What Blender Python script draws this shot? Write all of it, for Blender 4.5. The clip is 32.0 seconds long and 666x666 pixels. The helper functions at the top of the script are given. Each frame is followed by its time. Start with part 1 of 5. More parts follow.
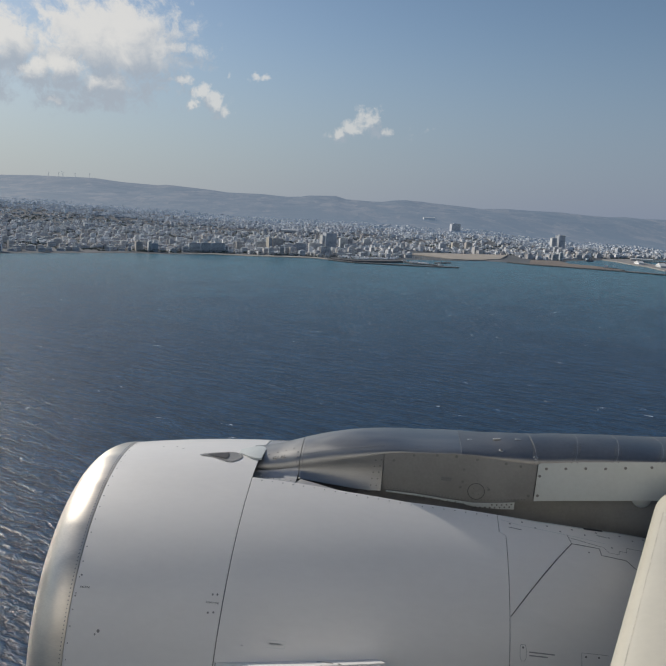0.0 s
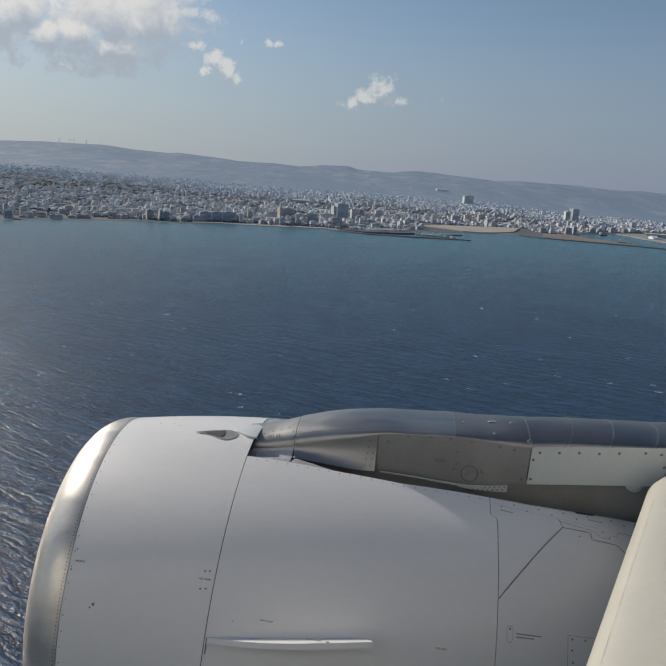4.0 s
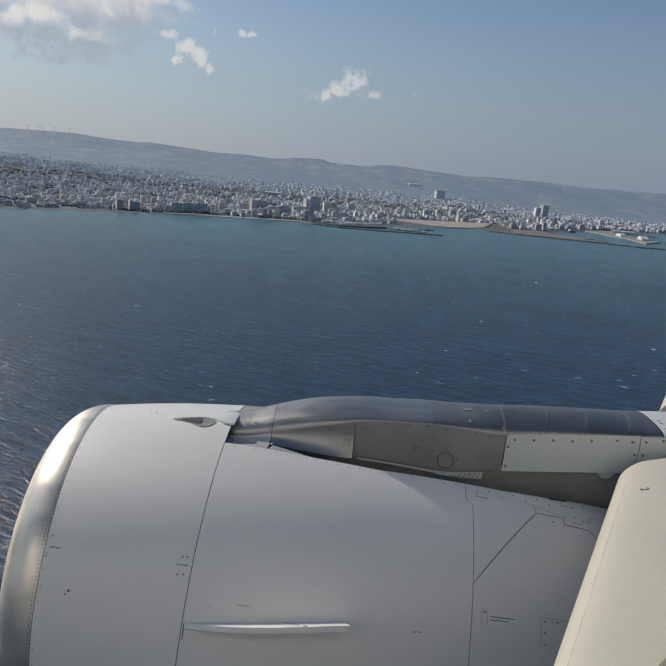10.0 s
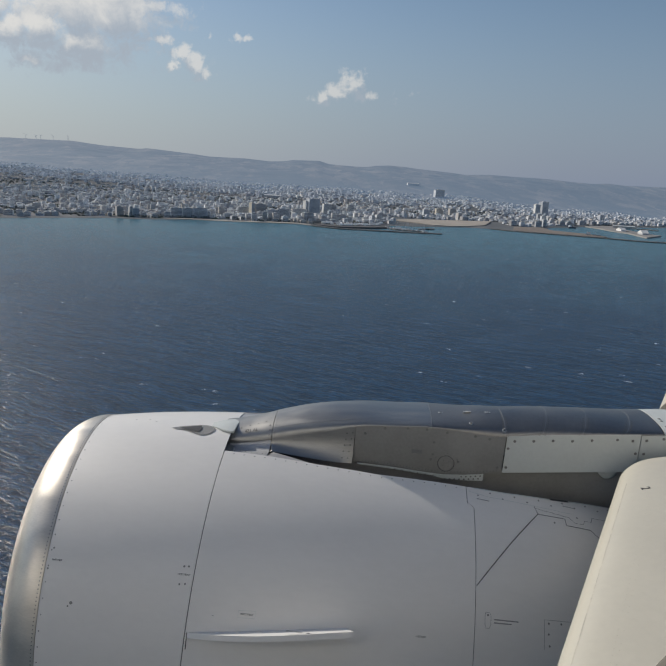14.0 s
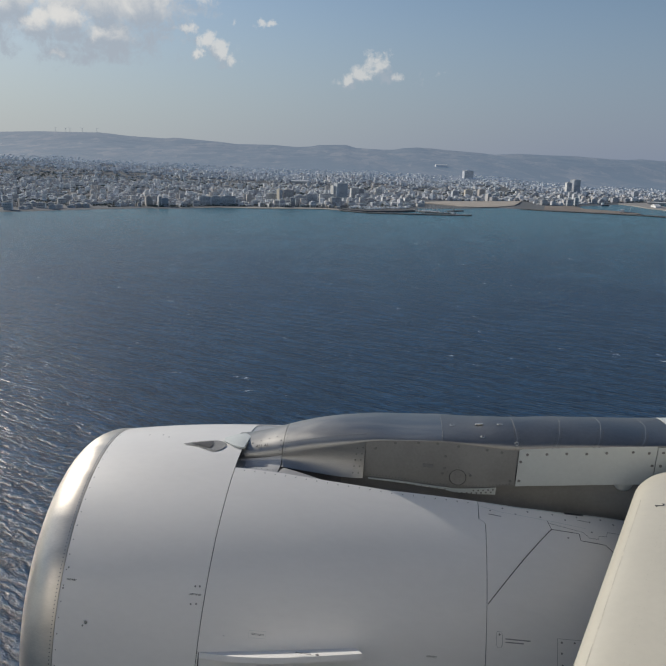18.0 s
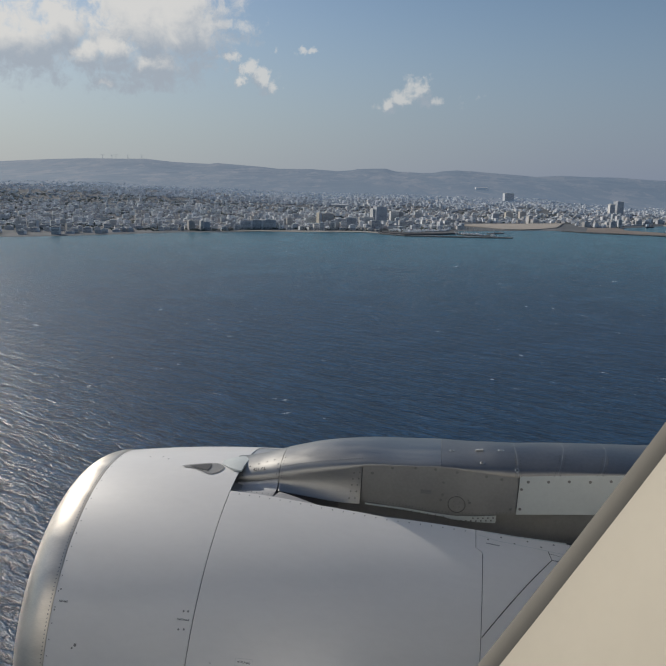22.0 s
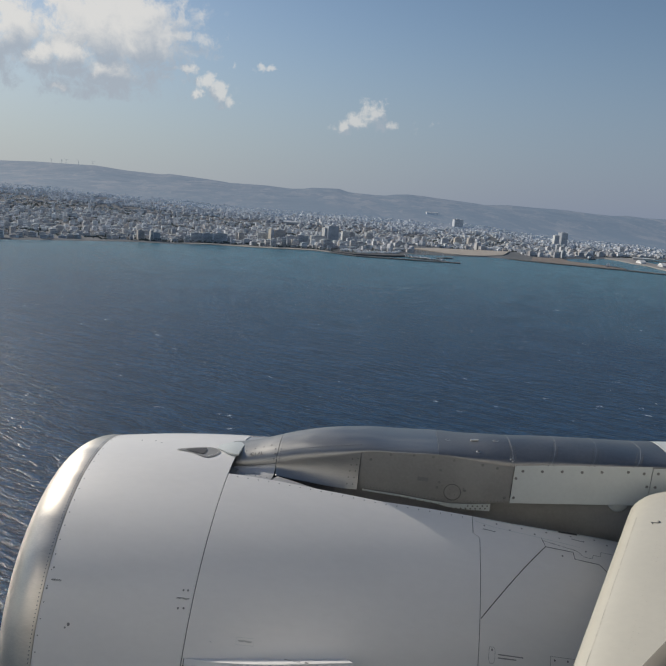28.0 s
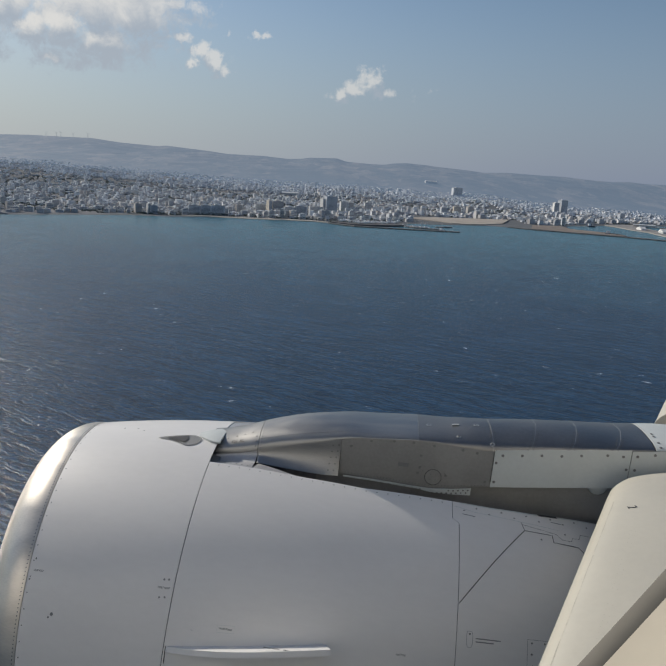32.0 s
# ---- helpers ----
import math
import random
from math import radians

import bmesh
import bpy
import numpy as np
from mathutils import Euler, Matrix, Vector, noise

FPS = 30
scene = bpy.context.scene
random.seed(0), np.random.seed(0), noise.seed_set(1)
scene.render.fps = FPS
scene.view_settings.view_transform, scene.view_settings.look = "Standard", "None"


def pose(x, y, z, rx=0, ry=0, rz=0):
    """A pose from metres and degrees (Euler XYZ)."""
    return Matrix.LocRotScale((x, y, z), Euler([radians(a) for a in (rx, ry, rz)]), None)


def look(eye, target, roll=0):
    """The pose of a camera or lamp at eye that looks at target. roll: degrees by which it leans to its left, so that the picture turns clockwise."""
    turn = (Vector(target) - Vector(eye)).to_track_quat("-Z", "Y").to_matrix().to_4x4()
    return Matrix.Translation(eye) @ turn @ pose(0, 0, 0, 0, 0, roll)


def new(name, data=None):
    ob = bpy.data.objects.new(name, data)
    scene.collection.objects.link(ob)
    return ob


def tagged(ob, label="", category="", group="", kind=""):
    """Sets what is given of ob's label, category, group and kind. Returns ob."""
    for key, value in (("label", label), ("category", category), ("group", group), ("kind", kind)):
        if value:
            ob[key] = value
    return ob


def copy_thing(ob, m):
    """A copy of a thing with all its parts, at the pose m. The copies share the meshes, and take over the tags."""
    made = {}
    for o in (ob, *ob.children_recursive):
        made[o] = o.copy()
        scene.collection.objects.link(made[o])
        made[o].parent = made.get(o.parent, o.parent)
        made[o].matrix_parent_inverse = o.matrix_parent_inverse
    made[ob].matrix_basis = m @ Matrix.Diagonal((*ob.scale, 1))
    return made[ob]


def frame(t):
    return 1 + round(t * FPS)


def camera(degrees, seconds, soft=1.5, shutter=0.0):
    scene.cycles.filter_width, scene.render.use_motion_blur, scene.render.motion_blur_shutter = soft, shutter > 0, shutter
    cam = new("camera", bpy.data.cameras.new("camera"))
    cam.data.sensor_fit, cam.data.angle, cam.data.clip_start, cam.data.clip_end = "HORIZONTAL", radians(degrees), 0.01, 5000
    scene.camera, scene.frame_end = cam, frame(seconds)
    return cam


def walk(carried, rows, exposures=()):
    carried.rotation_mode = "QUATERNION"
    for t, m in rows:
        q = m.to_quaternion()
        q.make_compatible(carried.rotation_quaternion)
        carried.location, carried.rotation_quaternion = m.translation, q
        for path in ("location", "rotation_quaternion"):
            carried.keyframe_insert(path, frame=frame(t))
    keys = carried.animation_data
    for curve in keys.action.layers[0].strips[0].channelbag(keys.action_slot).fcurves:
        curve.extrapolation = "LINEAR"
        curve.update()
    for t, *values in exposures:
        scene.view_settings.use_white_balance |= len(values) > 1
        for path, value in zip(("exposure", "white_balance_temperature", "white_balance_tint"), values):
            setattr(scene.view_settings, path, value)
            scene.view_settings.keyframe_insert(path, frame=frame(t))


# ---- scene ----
cam = camera(50.0, 32.0)
# seconds, place in metres, turn in degrees
PATH = [
    (0, -0.1025, -0.0374, 139.8722, 80.251, -2.421, 1.085),
    (0.5, -0.0921, -0.0220, 139.9171, 79.169, -2.653, 1.342),
    (1, -0.0802, 0.0044, 139.9839, 77.440, -2.844, 1.588),
    (1.5, -0.0749, 0.0307, 140.0454, 76.259, -2.904, 1.830),
    (2, -0.0625, 0.0397, 140.0676, 76.015, -2.777, 2.067),
    (2.5, -0.0470, 0.0324, 140.0626, 76.319, -2.568, 2.177),
    (4.5, -0.0266, -0.0363, 139.9079, 78.158, -3.348, 2.193),
    (5, -0.0239, -0.0436, 139.9102, 78.183, -3.685, 2.682),
    (5.5, -0.0086, -0.0229, 139.9427, 77.774, -3.738, 3.318),
    (6, -0.0012, 0.0010, 139.9870, 77.266, -3.640, 3.510),
    (6.5, 0.0174, 0.0346, 140.0656, 76.655, -3.491, 3.418),
    (7, 0.0211, 0.0575, 140.1182, 75.804, -3.376, 3.130),
    (7.5, 0.0226, 0.0845, 140.1667, 75.195, -3.396, 2.636),
    (8, 0.0202, 0.0868, 140.1692, 74.896, -3.495, 2.145),
    (8.5, 0.0158, 0.0608, 140.1293, 75.017, -3.578, 1.774),
    (9, 0.0030, 0.0357, 140.0753, 75.672, -3.707, 1.336),
    (9.5, -0.0091, -0.0032, 139.9938, 76.651, -3.795, 0.844),
    (10, -0.0666, -0.0399, 139.8963, 77.491, -4.057, -0.120),
    (10.5, -0.1038, -0.0496, 139.8603, 77.925, -4.113, -0.595),
    (11, -0.0592, -0.0377, 139.8946, 77.787, -3.742, 0.033),
    (11.5, -0.0030, -0.0020, 139.9932, 77.481, -3.270, 0.737),
    (12, 0.0185, 0.0277, 140.0586, 77.094, -2.973, 1.013),
    (12.5, 0.0276, 0.0256, 140.0483, 76.903, -2.867, 1.219),
    (13, 0.0232, -0.0016, 140.0033, 77.180, -2.795, 0.945),
    (13.5, 0.0009, -0.0215, 139.9559, 77.437, -2.618, 0.439),
    (14, -0.0378, -0.0319, 139.9190, 77.617, -2.715, -0.220),
    (14.5, -0.0528, -0.0344, 139.9050, 77.671, -2.894, -0.425),
    (16.5, 0.0759, 0.0633, 140.1288, 75.610, -2.320, 1.299),
    (17, 0.0839, 0.0711, 140.1484, 75.356, -2.014, 1.474),
    (17.5, 0.0848, 0.0621, 140.1352, 75.630, -1.628, 1.643),
    (18, 0.0850, 0.0348, 140.0850, 76.344, -1.045, 1.900),
    (18.5, 0.0861, 0.0044, 140.0188, 77.014, -0.390, 2.166),
    (19, 0.1055, 0.0115, 140.0202, 77.690, 0.016, 2.548),
    (19.5, 0.1303, 0.0409, 140.0822, 78.692, 0.173, 2.975),
    (20, 0.1638, 0.0391, 140.0525, 79.351, -0.115, 3.712),
    (20.5, 0.2429, 0.0415, 140.0328, 80.001, -0.010, 4.668),
    (21, 0.2914, 0.0566, 140.0452, 79.559, -0.329, 5.030),
    (21.5, 0.3132, 0.0820, 140.0678, 78.635, -0.482, 5.235),
    (22, 0.3244, 0.0881, 140.0786, 78.112, -0.580, 5.010),
    (22.5, 0.2954, 0.0703, 140.0556, 78.254, -1.057, 3.974),
    (23, 0.2000, 0.0304, 139.9841, 78.019, -1.957, 2.324),
    (23.5, 0.1130, 0.0048, 139.9601, 78.679, -2.684, 0.929),
    (24, 0.0770, -0.0050, 139.9675, 79.747, -2.764, 0.262),
    (24.5, 0.0282, -0.0273, 139.9250, 80.829, -2.820, -0.321),
    (25, -0.0320, -0.0466, 139.8741, 81.345, -2.983, -0.680),
    (25.5, 0.0492, -0.0538, 139.8326, 80.748, -2.737, 0.829),
    (26, 0.0511, -0.0217, 139.9151, 80.477, -2.929, 1.234),
    (26.5, 0.1003, 0.0152, 139.9808, 79.887, -2.833, 2.179),
    (28.5, -0.0005, -0.0288, 139.8767, 79.678, -3.660, 1.063),
    (29, 0.0123, -0.0356, 139.8686, 79.995, -3.463, 0.855),
    (29.5, -0.0024, -0.0293, 139.8783, 79.761, -3.368, 0.297),
    (30, 0.0284, -0.0365, 139.8613, 79.737, -3.057, 0.417),
    (30.5, 0.0429, -0.0412, 139.8487, 79.303, -2.909, 0.392),
    (31, 0.0369, -0.0145, 139.9068, 78.637, -2.995, 0.068),
    (31.5, 0.0904, 0.0134, 139.9729, 77.963, -2.876, 0.654),
    (32, 0.1288, 0.0237, 139.9947, 77.367, -2.835, 1.161),
]
walk(cam, [(r[0], pose(*r[1:])) for r in PATH], exposures=[(0.0, 0.09), (20.0, 0.09), (21.0, 0.0), (23.0, 0.0), (24.0, 0.06), (32.0, 0.09)])

# ---- daylight ----
SUN = Vector((-0.69, 0.55, 0.445)).normalized()
SUN_EL = math.asin(SUN.z)
SUN_AZ = math.atan2(SUN.x, SUN.y)

sun = new("sun", bpy.data.lights.new("sun", "SUN"))
sun.data.energy, sun.data.angle, sun.data.color = 3.1, radians(0.6), (1.0, 0.93, 0.82)
sun.matrix_world = look((0, 0, 0), -SUN)


def link(tree, a, b):
    tree.links.new(a, b)


def math_node(tree, op, a, b=None, c=None, clamp=False):
    n = tree.nodes.new("ShaderNodeMath")
    n.operation, n.use_clamp = op, clamp
    for i, v in enumerate((a, b, c)):
        if v is None:
            continue
        if isinstance(v, (int, float)):
            n.inputs[i].default_value = v
        else:
            tree.links.new(v, n.inputs[i])
    return n.outputs[0]


def smooth_node(tree, v, a, b, lo=0.0, hi=1.0):
    n = tree.nodes.new("ShaderNodeMapRange")
    n.interpolation_type = "SMOOTHSTEP"
    tree.links.new(v, n.inputs[0])
    for i, x in enumerate((a, b, lo, hi)):
        n.inputs[i + 1].default_value = x
    return n.outputs[0]


def noise_node(tree, vec, scale, detail=4.0, rough=0.55, dist=0.0):
    n = tree.nodes.new("ShaderNodeTexNoise")
    n.inputs["Scale"].default_value, n.inputs["Detail"].default_value = scale, detail
    n.inputs["Roughness"].default_value, n.inputs["Distortion"].default_value = rough, dist
    if vec is not None:
        tree.links.new(vec, n.inputs["Vector"])
    return n.outputs["Fac"]


def mix_node(tree, fac, a, b, kind="MIX"):
    n = tree.nodes.new("ShaderNodeMix")
    n.data_type, n.blend_type = "RGBA", kind
    for sock, v in ((n.inputs[0], fac), (n.inputs[6], a), (n.inputs[7], b)):
        if isinstance(v, (int, float)):
            sock.default_value = v
        elif isinstance(v, tuple):
            sock.default_value = (*v, 1.0) if len(v) == 3 else v
        else:
            tree.links.new(v, sock)
    return n.outputs[2]


# (azimuth, elevation, half width, half height, weight) of each cloud, in degrees
CLOUDS = [(-17.92, 11.39, 5.98, 3.11, 1.25), (-20.32, 12.41, 2.43, 1.33, 1), (-16.02, 12.4, 3.55, 1.77, 1.1), (-13.1, 11.38, 2.43, 0.88, 0.95),
          (-21.25, 9.15, 1.99, 1.99, 1.15), (-23.19, 8.74, 1.86, 1.6, 1.05), (-25.03, 10.6, 2.21, 2.43, 1.05), (-26.01, 8.49, 2.43, 2.21, 0.95),
          (-27.49, 9.36, 3.11, 3.11, 1.1), (-18.85, 8.13, 5.1, 1.77, 1), (-21.99, 7.04, 1.69, 1.07, 0.85), (-14.44, 8.27, 1.91, 0.64, 0.8),
          (-13.07, 9.09, 1.06, 0.43, 0.85), (-9.6, 7.1, 0.64, 0.51, 0.85), (-7.59, 9.64, 0.55, 0.46, 0.95), (-6.76, 9.64, 0.39, 0.3, 0.75),
          (-9.15, 9.73, 0.21, 0.43, 0.7), (-22.83, 10.92, 0.39, 0.69, 0.75), (1.81, 7.64, 0.6, 0.64, 0.95), (2.9, 6.28, 0.64, 0.43, 0.85),
          (5.24, 5.99, 1.45, 0.69, 0.62), (-11.45, 8.45, 0.85, 0.75, 1), (-10.45, 7.75, 1, 0.8, 1.02), (-12, 7.5, 0.6, 0.45, 0.8),
          (-10.3, 6.8, 0.5, 0.4, 0.7), (1.45, 6.95, 1.25, 1.05, 1.1), (0.45, 6.3, 1.35, 0.75, 1.0), (-1, 5.75, 0.9, 0.65, 0.95),
          (2.1, 6, 0.9, 0.35, 0.8)]


def make_world():
    w = bpy.data.worlds.new("daylight")
    scene.world = w
    w.use_nodes = True
    t = w.node_tree
    t.nodes.clear()
    sky = t.nodes.new("ShaderNodeTexSky")
    sky.sky_type, sky.sun_disc = "NISHITA", False
    sky.sun_elevation, sky.sun_rotation = SUN_EL, SUN_AZ
    sky.altitude, sky.air_density, sky.dust_density, sky.ozone_density = 140.0, 1.0, 0.6, 2.0
    coord = t.nodes.new("ShaderNodeTexCoord")
    vec = coord.outputs["Generated"]
    sep = t.nodes.new("ShaderNodeSeparateXYZ")
    link(t, vec, sep.inputs[0])
    az = math_node(t, "MULTIPLY", math_node(t, "ARCTAN2", sep.outputs[0], sep.outputs[1]), 57.2958)
    el = math_node(t, "MULTIPLY", math_node(t, "ARCSINE", sep.outputs[2]), 57.2958)
    # ragged outlines: the cloud shapes are read through a noise-warped view of the sky
    wob = t.nodes.new("ShaderNodeTexNoise")
    wob.inputs["Scale"].default_value, wob.inputs["Detail"].default_value, wob.inputs["Roughness"].default_value = 34.0, 10.0, 0.68
    link(t, vec, wob.inputs["Vector"])
    split = t.nodes.new("ShaderNodeSeparateColor")
    link(t, wob.outputs["Color"], split.inputs[0])
    grain = noise_node(t, vec, 48.0, 9.0, 0.66, 0.4)

    def field(d_az, d_el):
        a = math_node(t, "ADD", math_node(t, "ADD", az, d_az), math_node(t, "MULTIPLY", math_node(t, "SUBTRACT", split.outputs[0], 0.5), 3.0))
        e = math_node(t, "ADD", math_node(t, "ADD", el, d_el), math_node(t, "MULTIPLY", math_node(t, "SUBTRACT", split.outputs[1], 0.5), 2.1))
        best = None
        for a0, e0, wa, he, k in CLOUDS:
            da = math_node(t, "DIVIDE", math_node(t, "SUBTRACT", a, a0), wa)
            de = math_node(t, "DIVIDE", math_node(t, "SUBTRACT", e, e0), he)
            d2 = math_node(t, "ADD", math_node(t, "MULTIPLY", da, da), math_node(t, "MULTIPLY", de, de))
            g = math_node(t, "MULTIPLY", math_node(t, "EXPONENT", math_node(t, "MULTIPLY", d2, -0.8)), k)
            best = g if best is None else math_node(t, "MAXIMUM", best, g)
        return best

    cloud = field(0.0, 0.0)
    above = field(-0.40, 0.80)
    body = math_node(t, "ADD", cloud, math_node(t, "MULTIPLY", math_node(t, "SUBTRACT", grain, 0.5), 1.7))
    mask = math_node(t, "MULTIPLY", smooth_node(t, body, 0.38, 0.96), smooth_node(t, az, -17.0, -8.0, 1.0, 0.70))
    # lit tops towards the sun, greyer bellies
    form = noise_node(t, vec, 30.0, 6.0, 0.6, 0.3)
    lift = math_node(t, "ADD", math_node(t, "SUBTRACT", cloud, above), smooth_node(t, math_node(t, "ADD", el, smooth_node(t, az, -14.0, -10.0, 0.0, 3.0)), 7.4, 10.4, -0.34, 0.12))
    lit = smooth_node(t, math_node(t, "ADD", lift, math_node(t, "MULTIPLY", math_node(t, "SUBTRACT", form, 0.5), 1.0)), -0.30, 0.34)
    tone = mix_node(t, lit, (4.9, 5.5, 6.3), (9.8, 9.5, 9.0))
    # pale haze low over the horizon
    haze = math_node(t, "MULTIPLY", smooth_node(t, el, 15.5, -1.0), 0.9)
    side = smooth_node(t, az, -32.0, 26.0)
    hazy = mix_node(t, haze, sky.outputs[0], mix_node(t, side, (4.5, 5.2, 5.95), (2.75, 3.40, 4.75)))
    col = mix_node(t, math_node(t, "MULTIPLY", mask, 0.85), hazy, tone)
    bg = t.nodes.new("ShaderNodeBackground")
    bg.inputs[1].default_value = 0.072
    link(t, col, bg.inputs[0])
    out = t.nodes.new("ShaderNodeOutputWorld")
    link(t, bg.outputs[0], out.inputs[0])


make_world()

# ---- materials ----


def material(name):
    m = bpy.data.materials.new(name)
    m.use_nodes = True
    t = m.node_tree
    b = t.nodes["Principled BSDF"]
    return m, t, b


def object_coord(t):
    return t.nodes.new("ShaderNodeTexCoord").outputs["Object"]


def bump(t, b, height, strength, distance):
    n = t.nodes.new("ShaderNodeBump")
    n.inputs["Strength"].default_value, n.inputs["Distance"].default_value = strength, distance
    link(t, height, n.inputs["Height"])
    link(t, n.outputs[0], b.inputs["Normal"])


def plain(name, col, rough=0.5, metal=0.0, var=0.12, scale=3.0, grain=60.0, bump_d=0.0, coat=0.0, streak=None):
    """Paint, plastic, metal or stone: two scales of stain and grain over a base colour."""
    m, t, b = material(name)
    v = object_coord(t)
    if streak:
        mp = t.nodes.new("ShaderNodeMapping")
        mp.inputs["Scale"].default_value = streak
        link(t, v, mp.inputs[0])
        v = mp.outputs[0]
    a = noise_node(t, v, scale, 5.0, 0.6)
    c = noise_node(t, v, grain, 3.0, 0.6)
    f = math_node(t, "ADD", math_node(t, "MULTIPLY", a, 0.7), math_node(t, "MULTIPLY", c, 0.3))
    f = smooth_node(t, f, 0.3, 0.7)
    dark = tuple(x * (1 - var) for x in col)
    lite = tuple(min(1.0, x * (1 + var * 0.5)) for x in col)
    link(t, mix_node(t, f, dark, lite), b.inputs["Base Color"])
    r = t.nodes.new("ShaderNodeMapRange")
    link(t, a, r.inputs[0])
    for i, x in enumerate((0.3, 0.7, rough * 0.85, min(1.0, rough * 1.2))):
        r.inputs[i + 1].default_value = x
    link(t, r.outputs[0], b.inputs["Roughness"])
    b.inputs["Metallic"].default_value = metal
    b.inputs["Coat Weight"].default_value = coat
    b.inputs["Coat Roughness"].default_value = 0.12
    if bump_d:
        bump(t, b, c, 0.5, bump_d)
    return m


WHITE = plain("white_gloss_paint", (0.82, 0.80, 0.77), 0.42, 0.0, 0.04, 1.5, 25.0, 0.0, 0.12, (0.6, 1.4, 1.4))
LIP = plain("satin_bare_metal", (0.70, 0.65, 0.575), 0.36, 0.75, 0.16, 2.0, 40.0, 0.0, 0.0, (0.6, 3.5, 3.5))
ALU = plain("brushed_metal", (0.40, 0.392, 0.375), 0.42, 1.0, 0.14, 2.5, 50.0, 0.0, 0.0, (0.6, 4.0, 6.0))
STEEL = plain("dark_polished_metal", (0.33, 0.32, 0.305), 0.42, 1.0, 0.15, 2.0, 40.0)
GREY = plain("grey_primer", (0.285, 0.28, 0.268), 0.42, 0.0, 0.16, 4.0, 60.0)
PALE = plain("pale_grey_paint", (0.62, 0.65, 0.63), 0.40, 0.0, 0.08, 2.0, 40.0)
# gap shade under the pylon put into a darker grey
DARK = plain("recess_shade_grey", (0.23, 0.23, 0.235), 0.6, 0.0, 0.2, 5.0, 60.0)
SEAL = plain("dark_seal_rubber", (0.06, 0.06, 0.065), 0.6)
BOLT = plain("dull_bolt_steel", (0.24, 0.24, 0.235), 0.45, 0.5)
SKIRT = plain("weathered_grey_metal", (0.50, 0.50, 0.505), 0.45, 0.4, 0.14, 5.0, 60.0)
SEAM = plain("bright_bare_seam", (0.40, 0.395, 0.38), 0.4, 0.4)
INK = plain("black_stencil_ink", (0.05, 0.05, 0.055), 0.6)
FADED = plain("faded_grey_print", (0.30, 0.30, 0.30), 0.6)
CREAM = plain("cream_wing_paint", (0.60, 0.565, 0.475), 0.38, 0.0, 0.06, 1.5, 30.0, 0.0, 0.2)
LINING = plain("cream_cabin_plastic", (0.56, 0.50, 0.395), 0.55, 0.0, 0.05, 4.0, 90.0)
CONCRETE = plain("pale_concrete", (0.34, 0.32, 0.30), 0.8, 0.0, 0.2, 0.02, 0.3)
ASPHALT = plain("worn_asphalt", (0.13, 0.13, 0.13), 0.9, 0.0, 0.3, 0.03, 0.3)
ROCK = plain("breakwater_rock", (0.25, 0.24, 0.23), 0.9, 0.0, 0.4, 0.06, 0.6)
SAND = plain("beach_sand", (0.48, 0.42, 0.355), 0.95, 0.0, 0.15, 0.02, 0.3)
SOIL = plain("bare_brown_soil", (0.27, 0.225, 0.19), 0.95, 0.0, 0.35, 0.02, 0.15)
ROOF = plain("grey_flat_roof", (0.62, 0.60, 0.58), 0.8, 0.0, 0.2, 0.1, 1.0)
GLASS = plain("dark_window_glass", (0.36, 0.39, 0.43), 0.25, 0.0, 0.3, 0.1, 0.5)
SHED = plain("white_shed_roof", (0.72, 0.72, 0.70), 0.6, 0.0, 0.1, 0.05, 0.5)
HULL = plain("white_boat_hull", (0.88, 0.88, 0.88), 0.4)
MAST = plain("grey_mast_metal", (0.5, 0.5, 0.5), 0.4, 0.6)
SHIP = plain("dark_ship_paint", (0.12, 0.13, 0.16), 0.6)


def wall_material(name, islands, cols=None):
    """Painted render of many tints: one tint a building."""
    m, t, b = material(name)
    if islands:
        rnd = t.nodes.new("ShaderNodeNewGeometry").outputs["Random Per Island"]
    else:
        rnd = t.nodes.new("ShaderNodeObjectInfo").outputs["Random"]
    ramp = t.nodes.new("ShaderNodeValToRGB")
    link(t, rnd, ramp.inputs[0])
    ramp.color_ramp.interpolation = "CONSTANT"
    cols = cols or [(0.84, 0.84, 0.85), (0.52, 0.50, 0.48), (0.86, 0.87, 0.88), (0.44, 0.45, 0.47), (0.74, 0.71, 0.68), (0.85, 0.84, 0.82),
            (0.50, 0.53, 0.56), (0.84, 0.84, 0.85), (0.62, 0.56, 0.51), (0.84, 0.85, 0.86), (0.62, 0.63, 0.65)]
    e = ramp.color_ramp.elements
    e[0].position, e[0].color = 0.0, (*cols[0], 1)
    e[1].position, e[1].color = 1.0 / len(cols), (*cols[1], 1)
    for i, c in enumerate(cols[2:], 2):
        e.new(i / len(cols)).color = (*c, 1)
    v = object_coord(t)
    f = noise_node(t, v, 0.25, 4.0)
    link(t, mix_node(t, math_node(t, "MULTIPLY", f, 0.12), ramp.outputs[0], (0.45, 0.43, 0.41)), b.inputs["Base Color"])
    b.inputs["Roughness"].default_value = 0.8
    return m


WALLS = wall_material("town_wall_render", True)
FACADE = wall_material("facade_render", False)
# far walls in narrower, bluer tints: distance haze put into the colour
SUBURB = wall_material("hazed_suburb_render", True, [(0.80, 0.82, 0.85), (0.62, 0.65, 0.69), (0.86, 0.88, 0.90), (0.58, 0.61, 0.65), (0.74, 0.76, 0.79)])


